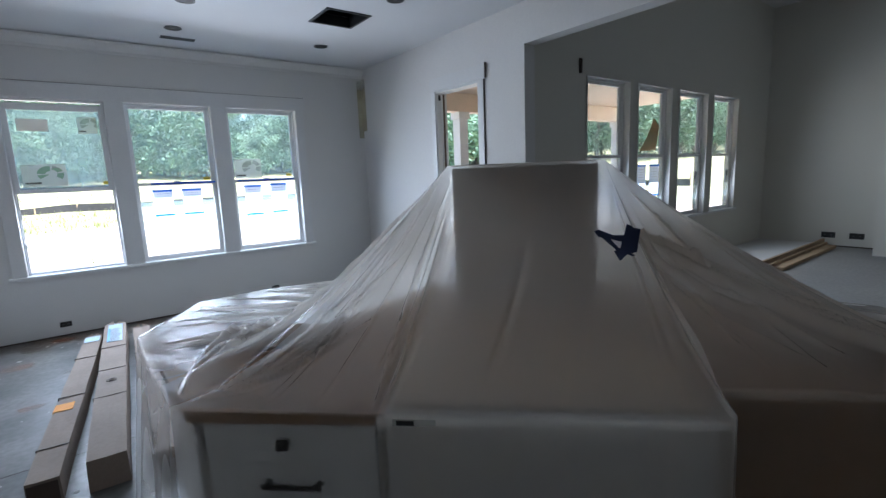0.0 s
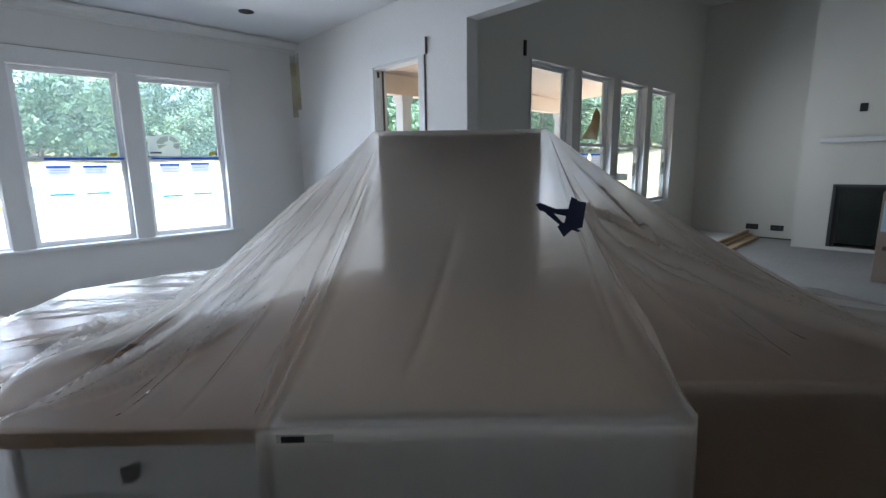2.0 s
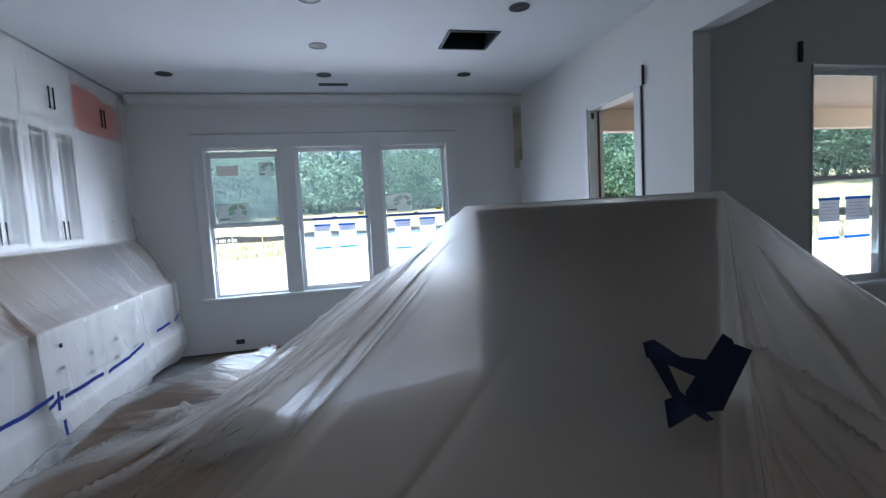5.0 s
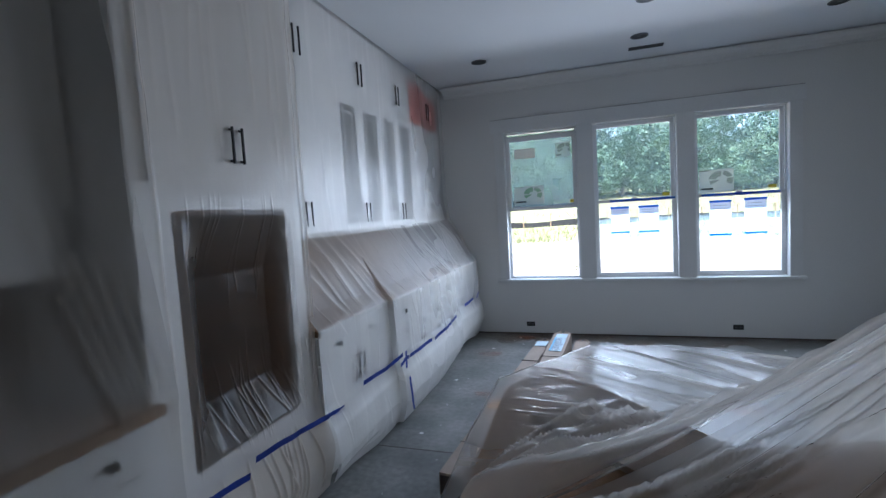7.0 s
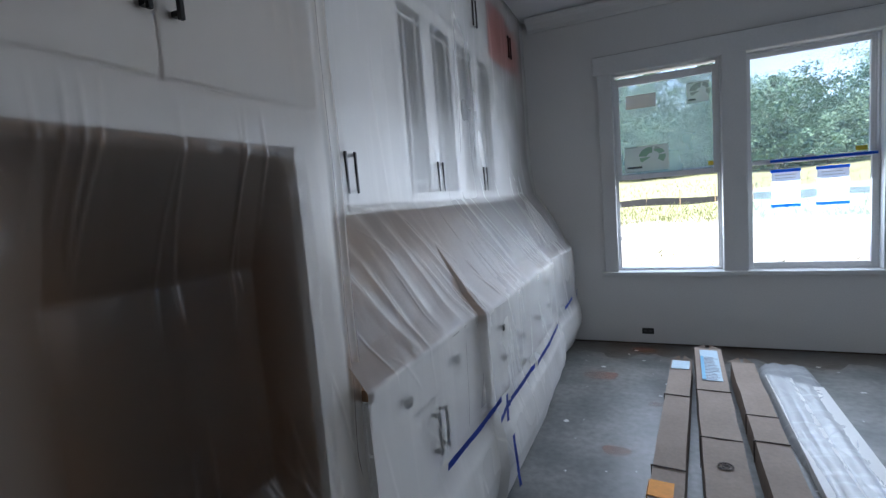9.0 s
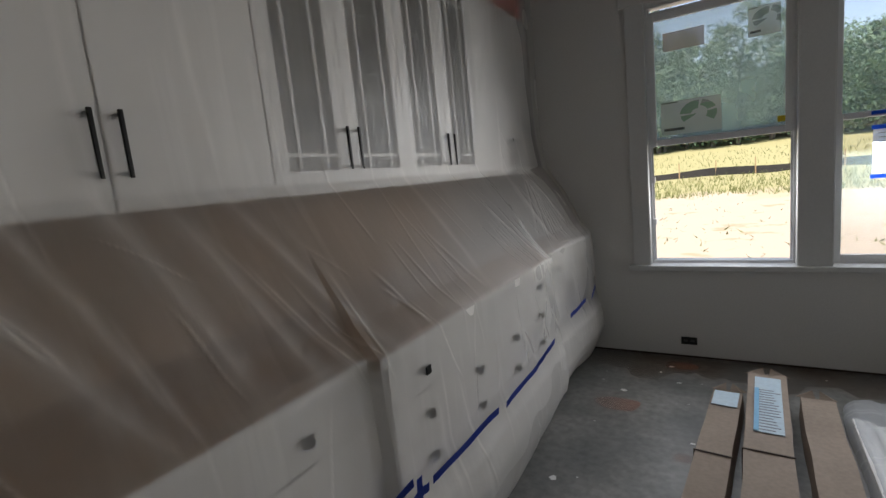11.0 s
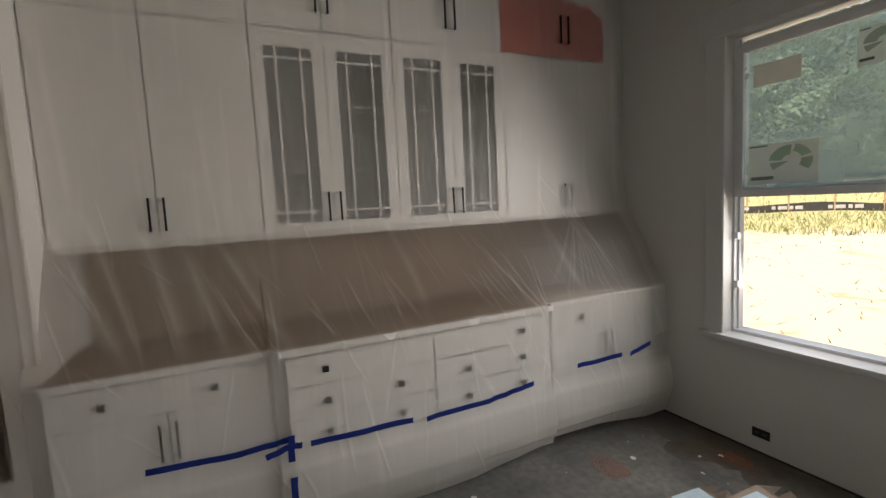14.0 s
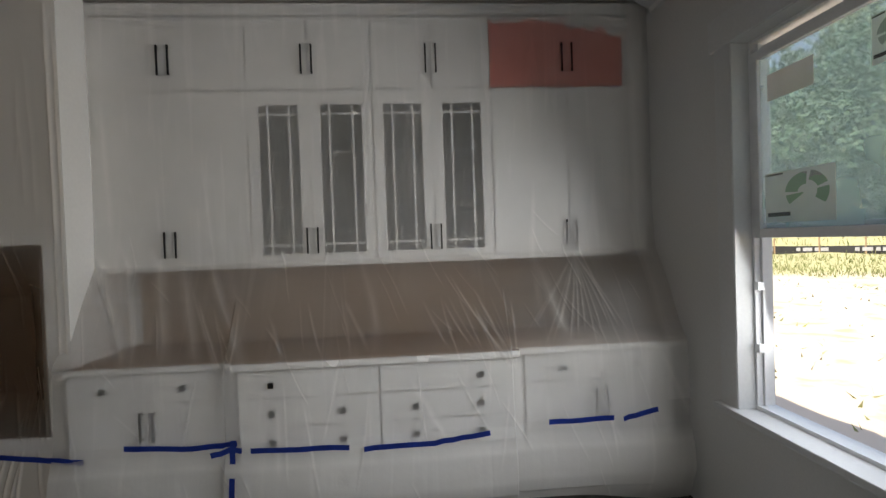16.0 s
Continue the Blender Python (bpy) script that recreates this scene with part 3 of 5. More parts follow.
# ---- kitchen cabinets ----
RED = bpy.data.materials.new("pink_primer_on_paint")
RED.use_nodes = True
rn, rl = RED.node_tree.nodes, RED.node_tree.links
rb = rn["Principled BSDF"]
rb.inputs["Roughness"].default_value = 0.6
tc, nz, sep = rn.new("ShaderNodeTexCoord"), rn.new("ShaderNodeTexNoise"), rn.new("ShaderNodeSeparateXYZ")
nz.inputs["Scale"].default_value, nz.inputs["Detail"].default_value = 9, 3
rl.new(tc.outputs["Object"], nz.inputs["Vector"]), rl.new(tc.outputs["Object"], sep.inputs[0])
ma = rn.new("ShaderNodeMath")
ma.operation = "MULTIPLY_ADD"
ma.inputs[1].default_value = 0.22
slope = rn.new("ShaderNodeMapRange")
slope.inputs["From Min"].default_value, slope.inputs["From Max"].default_value, slope.inputs["To Max"].default_value = 5.5, 6.12, 0.1
rl.new(sep.outputs["Y"], slope.inputs["Value"])
lift = rn.new("ShaderNodeMath")
rl.new(sep.outputs["Z"], lift.inputs[0]), rl.new(slope.outputs[0], lift.inputs[1])
rl.new(nz.outputs[0], ma.inputs[0]), rl.new(lift.outputs[0], ma.inputs[2])
mr = rn.new("ShaderNodeMapRange")
mr.inputs["From Min"].default_value, mr.inputs["From Max"].default_value = 0.52, 0.55
rl.new(ma.outputs[0], mr.inputs["Value"])
mx = rn.new("ShaderNodeMix")
mx.data_type = "RGBA"
mx.inputs[6].default_value, mx.inputs[7].default_value = (0.62, 0.2, 0.16, 1), (0.78, 0.76, 0.72, 1)
rl.new(mr.outputs[0], mx.inputs[0]), rl.new(mx.outputs[2], rb.inputs["Base Color"])
CGLASS = film_material("cabinet_glass", 0.25, (0.3, 0.3, 0.28), gloss=0.03, rough=0.3)


def pull(parent, x, y, z, length=0.16, upright=True):
    bm = bmesh.new()
    e = length / 2
    if upright:
        block(bm, x + 0.024, x + 0.034, y - 0.005, y + 0.005, z - e, z + e, 0.002)
        for s in (-1, 1):
            block(bm, x, x + 0.024, y - 0.005, y + 0.005, z + s * (e - 0.012) - 0.005, z + s * (e - 0.012) + 0.005)
    else:
        block(bm, x + 0.024, x + 0.034, y - e, y + e, z - 0.005, z + 0.005, 0.002)
        for s in (-1, 1):
            block(bm, x, x + 0.024, y + s * (e - 0.012) - 0.005, y + s * (e - 0.012) + 0.005, z - 0.005, z + 0.005)
    return part("handle", bm, BLACK, parent, "black bar handle")


def knob(parent, x, y, z):
    bm = bmesh.new()
    block(bm, x, x + 0.012, y - 0.006, y + 0.006, z - 0.006, z + 0.006)
    block(bm, x + 0.012, x + 0.026, y - 0.015, y + 0.015, z - 0.015, z + 0.015, 0.003)
    return part("knob", bm, BLACK, parent, "square black knob")


def slab(name, parent, x, y0, y1, z0, z1, mat=None, g=0.0035):
    """A flat front that stands 19 mm proud of the plane x."""
    return part(name, blocks((x, x + 0.019, y0 + g, y1 - g, z0 + g, z1 - g), bevel=0.0025), mat or CABINET, parent)


def glass_door(parent, x, y0, y1, z0, z1):
    g, w = 0.002, 0.066
    d = part("door", blocks((x, x + 0.019, y0 + g, y0 + w, z0 + g, z1 - g), (x, x + 0.019, y1 - w, y1 - g, z0 + g, z1 - g), (x, x + 0.019, y0 + w, y1 - w, z0 + g, z0 + 0.08), (x, x + 0.019, y0 + w, y1 - w, z1 - 0.088, z1 - g)), CABINET, parent)
    a, b, c, e = y0 + w, y1 - w, z0 + 0.08, z1 - 0.088
    part("muntin", blocks((x + 0.004, x + 0.016, a + 0.05, a + 0.062, c, e), (x + 0.004, x + 0.016, b - 0.062, b - 0.05, c, e), (x + 0.003, x + 0.0155, a, b, e - 0.062, e - 0.05), (x + 0.003, x + 0.0155, a, b, c + 0.05, c + 0.062)), CABINET, d, "thin white glazing bars")
    part("pane", blocks((x + 0.006, x + 0.009, a, b, c, e)), CGLASS, d, "dark glass pane")
    return d


def upper(y0, y1, glass, red=False, x=-1.489, z0=1.415, split=None):
    kind = "two glazed doors, two small doors above" if glass else "two tall doors, two small doors above"
    t = thing("upper_cabinet", "white wall cabinet with four doors, smeared with pink primer" if red else "white wall cabinet with " + kind, "cabinet", (0, 0, 0), "wall cabinets")
    if glass:
        rows = [(XW + 0.002, x, y0, y0 + 0.018, z0, 2.505), (XW + 0.002, x, y1 - 0.018, y1, z0, 2.505), (XW + 0.002, XW + 0.01, y0 + 0.018, y1 - 0.018, z0, 2.505), (XW + 0.01, x, y0 + 0.018, y1 - 0.018, z0, z0 + 0.018), (XW + 0.002, x, y0, y1, 2.505, 2.96)]
        rows += [(XW + 0.01, x - 0.03, y0 + 0.018, y1 - 0.018, z, z + 0.018) for z in (1.77, 2.12)]
        part("body", blocks(*rows), CABINET, t)
    else:
        part("body", blocks((XW + 0.002, x, y0, y1, z0, 2.96)), CABINET, t)
    m = split or (y0 + y1) / 2
    for a, b, s in ((y0, m, 1), (m, y1, -1)):
        d = glass_door(t, x, a, b, z0, 2.50) if glass else slab("door", t, x, a, b, z0, 2.50)
        hy = (b if s > 0 else a) - s * 0.032
        pull(d, x + 0.019, hy, z0 + 0.16)
        d = slab("small_door", t, x, a, b, 2.508, 2.955)
        if red:
            d.data = d.data.copy()
            d.data.materials[0] = RED
            d.location = (0, 0, 2.508)
            d.data.transform(Matrix.Translation((0, 0, -2.508)))
            pull(d, x + 0.019, hy, 0.175, 0.18)
        else:
            pull(d, x + 0.019, hy, 2.683, 0.18)
    return t


upper(2.845, 3.750, False, split=3.28)
upper(3.752, 4.513, True, split=4.125)
upper(4.515, 5.260, True, split=4.886)
upper(5.262, 6.125, False, red=True, split=5.752)
solid("trim_cabinet_fascia", blocks((XW + 0.002, -1.475, 2.85, 6.28, 2.963, ZC - 0.012), (XW + 0.002, -1.50, 6.128, 6.28, 1.415, 2.96), bevel=0.002), CABINET, "white painted filler above the wall cabinets")
solid("trim_ceiling_gap", blocks((XW + 0.002, -1.47, 0.2, 6.28, ZC - 0.0115, ZC - 0.001)), GAP, "dark gap between the filler and the ceiling")


def base(name_label, y0, y1, x, layout, z1=0.88):
    """A floor cabinet. layout: rows (kind, z0, z1, ys of knobs or pulls)."""
    t = thing("base_cabinet", name_label, "cabinet", (0, 0, 0), "floor cabinets")
    part("body", blocks((XW + 0.002, x, y0, y1, 0.1, z1)), CABINET, t)
    part("plinth", blocks((XW + 0.002, x - 0.06, y0, y1, 0.0, 0.1)), CABINET, t)
    for kind, a, b, ys in layout:
        if kind == "drawer":
            d = slab("drawer_front", t, x, y0, y1, a, b)
            for y in ys:
                knob(d, x + 0.019, y, (a + b) / 2 if b - a < 0.2 else a + 0.137)
        else:
            m = (y0 + y1) / 2
            for p, q, s in ((y0, m, 1), (m, y1, -1)):
                d = slab("door", t, x, p, q, a, b)
                pull(d, x + 0.019, (q if s > 0 else p) - s * 0.032, b - 0.12)
    return t


two = "white painted floor cabinet with a drawer above two doors"
four = "white painted floor cabinet with four drawers"
base(two, 2.845, 3.69, -1.179, [("drawer", 0.715, 0.875, (3.04, 3.46)), ("doors", 0.105, 0.712, ())])
solid("trim_cabinet_filler", blocks((XW + 0.002, -1.17, 3.692, 3.758, 0.0, 0.88), (XW + 0.002, -1.17, 5.277, 5.347, 0.0, 0.88)), CABINET, "white painted filler between cabinets")
rows = [(0.72, 0.872), (0.562, 0.717), (0.408, 0.559), (0.105, 0.405)]
base(four, 3.76, 4.524, -1.129, [("drawer", *rows[0], (3.943,)), ("drawer", *rows[1], (3.943, 4.323)), ("drawer", *rows[2], (3.943, 4.323)), ("drawer", *rows[3], (3.943, 4.323))])
base(four, 4.526, 5.275, -1.129, [("drawer", *rows[0], (5.087,)), ("drawer", *rows[1], (4.721, 5.087)), ("drawer", *rows[2], (4.721, 5.087)), ("drawer", *rows[3], (4.721, 5.087))])
base(two, 5.35, 6.23, -1.174, [("drawer", 0.715, 0.875, (5.575, 6.006)), ("doors", 0.105, 0.712, ())])
base("white painted floor cabinet on the near side of the oven tower", 0.62, 1.86, -1.179, [("drawer", 0.715, 0.875, (0.9, 1.66)), ("doors", 0.105, 0.712, ())])
base("white painted floor cabinet near the kitchen corner", -0.65, 0.6, -1.179, [("drawer", 0.715, 0.875, (-0.3, 0.3)), ("doors", 0.105, 0.712, ())])
tagged(new("worktop", mesh_of("worktop", blocks((XW + 0.002, -1.15, 2.846, 3.72, 0.881, 0.915), (XW + 0.002, -1.10, 3.72, 5.31, 0.881, 0.915), (XW + 0.002, -1.145, 5.31, 6.29, 0.881, 0.915)), PLY)), "brown plywood subtop on the floor cabinets", "worktop")
tagged(new("worktop_edge", mesh_of("worktop_edge", blocks((-1.149, -1.14, 2.846, 3.72, 0.882, 0.917), (-1.099, -1.09, 3.72, 5.31, 0.882, 0.917), (-1.144, -1.135, 5.31, 6.29, 0.882, 0.917)), CABINET)), "white edging along the plywood subtop", "edging")
tagged(new("worktop", mesh_of("worktop", blocks((XW + 0.002, -1.14, -0.65, 1.86, 0.881, 0.915)), PLY)), "brown plywood subtop beside the oven tower", "worktop")
# dark brown laid over the drywall here to give the shade behind the worktop
BACK = material("shaded_backsplash", (0.35, 0.225, 0.14), 0.9, grain=0.15, scale=14, stain=0.6, stain_scale=2, second=(0.2, 0.14, 0.09))
solid("trim_backsplash", blocks((XW + 0.0005, XW + 0.002, 2.89, 6.29, 0.917, 1.413), (XW + 0.0005, XW + 0.002, -0.65, 1.86, 0.917, 1.378)), BACK, "brown sheet standing in for the shaded drywall behind the worktop")
# wall cabinets left of the tower
for y0, y1 in ((0.62, 1.86), (-0.65, 0.6)):
    t = thing("upper_cabinet", "white painted wall cabinet on the near side of the oven tower", "cabinet", (0, 0, 0), "wall cabinets")
    part("body", blocks((XW + 0.002, -1.489, y0, y1, 1.38, ZC - 0.015)), CABINET, t)
    for a, b in ((y0, (y0 + y1) / 2), ((y0 + y1) / 2, y1)):
        pull(slab("door", t, -1.489, a, b, 1.385, 2.88), -1.47, b - 0.04, 1.55)

# oven tower with an empty opening
tw = thing("oven_tower", "tall white painted oven cabinet with an empty oven opening", "cabinet", (0, 0, 0))
TX = -1.219
part("side_panel", blocks((XW + 0.002, TX, 1.875, 2.03, 0, ZC - 0.014)), CABINET, tw)
part("side_panel", blocks((XW + 0.002, TX, 2.715, 2.843, 0, ZC - 0.014)), CABINET, tw)
part("lower_panel", blocks((TX - 0.02, TX, 2.03, 2.715, 0.0, 0.54)), CABINET, tw)
part("upper_box", blocks((XW + 0.002, TX, 2.03, 2.715, 1.6, ZC - 0.014)), CABINET, tw)
part("lining", blocks((XW + 0.002, XW + 0.02, 2.03, 2.715, 0.2, 1.6), (XW + 0.02, TX - 0.03, 2.03, 2.036, 0.2, 1.6), (XW + 0.02, TX - 0.03, 2.709, 2.715, 0.2, 1.6), (XW + 0.02, TX - 0.03, 2.036, 2.709, 0.2, 0.206), (XW + 0.02, TX - 0.03, 2.036, 2.709, 1.594, 1.6)), PLY, tw, "brown raw plywood lining")
for a, b, s in ((1.93, 2.37, 1), (2.37, 2.80, -1)):
    hy = (b if s > 0 else a) - s * 0.03
    pull(slab("door", tw, TX, a, b, 1.70, 2.50), TX + 0.019, hy, 1.88)
    pull(slab("small_door", tw, TX, a, b, 2.508, 2.955), TX + 0.019, hy, 2.68)
d = slab("drawer_front", tw, TX, 1.93, 2.80, 0.105, 0.52)
for y in (2.15, 2.57):
    knob(d, TX + 0.019, y, 0.33)


# ---- polythene over the cabinets ----
rng = np.random.default_rng(5)


def folds(a, b, lines):
    """The height of creases at the points (a, b). lines: (a0, b0, a1, b1, width, height)."""
    out = np.zeros_like(a)
    for a0, b0, a1, b1, w, hgt in lines:
        da, db = a1 - a0, b1 - b0
        L = math.hypot(da, db)
        k = ((a - a0) * da + (b - b0) * db) / L ** 2
        d = ((a - a0) * db - (b - b0) * da) / L
        d = d + 0.006 * np.sin(k * 4 + a0 * 9)
        taper = np.clip(k * 4, 0, 1) * np.clip((1 - k) * 5, 0, 1)
        out += hgt * taper * np.maximum(0, 1 - np.abs(d) / w) ** 1.5
    return out


def ripples(a, b, amount, scale, seed=0.0):
    out = np.zeros_like(a)
    for i in range(7):
        r = np.random.default_rng(int(seed * 100) + i)
        th, f = r.uniform(0, math.pi), scale * r.uniform(0.5, 2.2)
        out += np.sin((a * math.cos(th) + b * math.sin(th)) * f + r.uniform(0, 6) + 1.5 * np.sin(a * f * 0.37 + b * f * 0.21)) / (i + 1.5)
    return amount * out


def cabinet_sheet():
    ny, ns = 620, 320
    y = np.linspace(2.80, 6.285, ny)
    px = np.array([-1.45, -1.447, -1.446, -1.446, -1.436, -1.285, -1.17, -1.088, -1.084, -1.072, -1.035, -1.025, -1.045, -1.07])
    pz = np.array([3.04, 2.6, 2.05, 1.72, 1.45, 1.2, 1.02, 0.925, 0.75, 0.50, 0.36, 0.2, 0.08, 0.015])
    s0 = np.concatenate([[0], np.cumsum(np.hypot(np.diff(px), np.diff(pz)))])
    s = np.linspace(0, s0[-1], ns)
    X, Z = np.interp(s, s0, px), np.interp(s, s0, pz)
    Y, S = np.meshgrid(y, s)
    X, Z = np.repeat(X[:, None], ny, 1), np.repeat(Z[:, None], ny, 1)
    # the middle cabinets stand proud; the sheet hangs in behind the ends
    proud = np.where((Y > 3.70) & (Y < 5.27), 0.0, -0.042) * np.clip((1.25 - Z) / 0.35, 0, 1)
    X = X + proud
    # the sheet leans further out towards the window end
    lean = np.exp(-((Y - 6.05) / 0.35) ** 2)
    X = X + lean * 0.06 * np.exp(-((Z - 0.72) / 0.4) ** 2) + lean * 0.05 * np.exp(-((Z - 1.3) / 0.3) ** 2)
    X = X + 0.03 * np.exp(-((Z - 0.24) / 0.14) ** 2) * (0.5 + 0.5 * np.sin(Y * 3.1 + 0.4))
    Z = Z + np.where(Z < 0.12, 0.06 * np.clip(np.sin(Y * 2.3 + 1.7), 0, 1), 0)
    lines = []
    for i in range(12):
        a = 2.85 + 3.3 * rng.random()
        lines.append((a, rng.uniform(1.3, 1.9), a + rng.uniform(0.02, 0.22), rng.uniform(2.1, 2.42), rng.choice((0.008, 0.012, 0.035, 0.05)), rng.uniform(0.002, 0.007)))
    for i in range(16):
        a = 2.85 + 3.3 * rng.random()
        lines.append((a, rng.uniform(2.2, 2.5), a + rng.uniform(-0.12, 0.25), rng.uniform(2.6, 3.0), rng.choice((0.008, 0.012, 0.03)), rng.uniform(0.003, 0.008)))
    for i in range(4):
        a = 2.85 + 3.3 * rng.random()
        lines.append((a, rng.uniform(0.1, 0.9), a + rng.uniform(-0.05, 0.1), rng.uniform(1.2, 1.7), rng.uniform(0.01, 0.04), rng.uniform(0.002, 0.005)))
    for i in range(13):
        lines.append((5.755, 1.6, 5.755 + (i - 8) * 0.05, 2.1 + 0.15 * rng.random(), 0.009, 0.006 + 0.011 * rng.random()))
    for yy in (3.73, 5.30):
        for i in range(5):
            lines.append((yy + (i - 4) * rng.uniform(0.08, 0.16), 1.7 + 0.05 * i, yy + 0.012 * (i - 4), 2.34, 0.009, 0.004 + 0.008 * rng.random()))
    # doubled bands of film hanging aslant from the wall cabinets to the worktop
    bands = []
    for i in range(5):
        a = 2.83 + 0.17 * i + rng.uniform(-0.02, 0.02)
        bands.append((a, rng.uniform(1.38, 1.55), a + rng.uniform(0.2, 0.34), rng.uniform(2.2, 2.34), rng.uniform(0.03, 0.06), rng.uniform(0.014, 0.024)))
    for i in range(3):
        a = 3.85 + 0.45 * i + rng.uniform(-0.05, 0.05)
        bands.append((a, rng.uniform(1.6, 1.95), a + rng.uniform(0.12, 0.25), rng.uniform(2.15, 2.3), rng.uniform(0.012, 0.03), rng.uniform(0.008, 0.016)))
    for i in range(10):
        a = 3.8 + 1.35 * rng.random()
        lines.append((a, rng.uniform(1.8, 2.02), a + rng.uniform(0.06, 0.16), rng.uniform(2.2, 2.32), 0.01, rng.uniform(0.006, 0.012)))
    for i in range(46):
        a = 2.85 + 3.2 * rng.random()
        b = rng.uniform(1.3, 2.9)
        lines.append((a, b, a + rng.uniform(0.03, 0.2), b + rng.uniform(0.15, 0.5), rng.uniform(0.004, 0.007), rng.uniform(0.006, 0.013)))
    band = folds(Y, S, bands)
    crease = folds(Y, S, lines)
    X = X + 0.35 * band
    X = X + 0.3 * crease + ripples(Y, S, 0.0035, 9, 1.0) * (0.4 + 0.9 * (Z < 0.95))
    hazy = 0.15 + 0.04 * np.sin(Y * 2.1) + 0.22 * np.clip((Y - 6.14) / 0.04, 0, 1) * (Z > 0.6)
    # milkier low down and at the window end, partly to put in window light
    hazy = hazy + 19 * band + 0.07 * np.clip((1.0 - Z) / 0.1, 0, 1) + 0.45 * np.clip((0.46 - Z) / 0.08, 0, 1) + 0.2 * np.clip((Y - 5.2) / 0.3, 0, 1) * np.clip((1.05 - Z) / 0.15, 0, 1) + 0.1 * np.exp(-((Z - 1.3) / 0.25) ** 2)
    ob = new("dust_sheet", grid_mesh("dust_sheet", np.stack([X, Y, Z], -1), SHEET, density=hazy + 30 * np.clip(crease, 0, 0.016)))
    return tagged(ob, "creased translucent polythene sheet hung over the kitchen cabinets", "plastic sheet")


cabinet_sheet()


def tower_sheet():
    ny, nz_ = 260, 320
    y, z = np.linspace(1.84, 2.86, ny), np.linspace(3.04, 0.02, nz_)
    Y, Z = np.meshgrid(y, z)
    X = np.full_like(Y, -1.19)
    inside = np.clip((Y - 2.05) / 0.12, 0, 1) * np.clip((2.72 - Y) / 0.12, 0, 1) * np.clip((1.57 - Z) / 0.25, 0, 1) * np.clip((Z - 0.58) / 0.2, 0, 1)
    X = X - 0.10 * inside
    X = X + 0.07 * np.exp(-((Z - 0.25) / 0.2) ** 2)
    lines = []
    for i in range(11):
        a = 2.05 + 0.65 * rng.random()
        lines.append((a, 1.68, a + rng.uniform(-0.04, 0.04), rng.uniform(1.1, 1.45), rng.uniform(0.005, 0.009), rng.uniform(0.002, 0.007)))
    for i in range(22):
        a = 2.0 + 0.75 * rng.random()
        lines.append((a, rng.uniform(0.8, 1.1), a + rng.uniform(-0.03, 0.16), 0.52, rng.uniform(0.006, 0.011), rng.uniform(0.003, 0.009)))
    for i in range(14):
        a = 1.86 + 1.0 * rng.random()
        lines.append((a, rng.uniform(2.3, 2.9), a + rng.uniform(-0.05, 0.05), rng.uniform(1.7, 2.0), 0.025, 0.004))
    for a in (1.93, 2.80, 2.84):
        lines.append((a, 2.95, a + 0.01, 0.5, 0.016, 0.014))
    for i in range(14):
        a = 1.86 + 1.0 * rng.random()
        lines.append((a, 0.5, a + rng.uniform(-0.1, 0.1), 0.06, 0.012, 0.02))
    crease = folds(Y, Z, lines)
    X = X + 0.6 * crease + ripples(Y, Z, 0.003, 10, 2.0)
    # foot of the film whitened, partly for the light it catches there
    hazy = 0.2 + 0.14 * np.clip((Z - 1.62) / 0.1, 0, 1) - 0.15 * inside + 0.4 * np.clip((0.5 - Z) / 0.08, 0, 1)
    ob = new("dust_sheet", grid_mesh("dust_sheet", np.stack([X, Y, Z], -1), THIN, density=hazy + 16 * np.clip(crease, 0, 0.012)))
    return tagged(ob, "translucent polythene sheet sagging over the oven opening", "plastic sheet")


tower_sheet()


def corner_sheet():
    ny, nz_ = 220, 240
    y, z = np.linspace(-0.7, 1.87, ny), np.linspace(3.04, 0.02, nz_)
    Y, Z = np.meshgrid(y, z)
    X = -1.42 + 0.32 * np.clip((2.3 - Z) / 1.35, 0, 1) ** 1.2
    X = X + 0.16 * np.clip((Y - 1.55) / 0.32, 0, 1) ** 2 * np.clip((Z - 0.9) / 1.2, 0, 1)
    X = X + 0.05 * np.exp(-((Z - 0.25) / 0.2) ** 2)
    lines = []
    for i in range(26):
        a = -0.6 + 2.4 * rng.random()
        lines.append((a, rng.uniform(1.4, 2.9), a + rng.uniform(-0.1, 0.25), rng.uniform(0.7, 1.2), rng.uniform(0.04, 0.1), rng.uniform(0.002, 0.006)))
    for i in range(6):
        lines.append((1.5 + 0.06 * i, 1.9 - 0.1 * i, 1.7 + 0.03 * i, 0.75, 0.035, 0.006))
    crease = folds(Y, Z, lines)
    X = X + crease + ripples(Y, Z, 0.005, 4, 3.0)
    # dark-tinted film carries the shade of this corner
    ob = new("dust_sheet", grid_mesh("dust_sheet", np.stack([X, Y, Z], -1), SHADED_FILM, density=0.3 + 14 * np.clip(crease, 0, 0.012)))
    return tagged(ob, "translucent polythene sheet hung from the ceiling, tinted dark for the shaded kitchen corner", "plastic sheet")


corner_sheet()


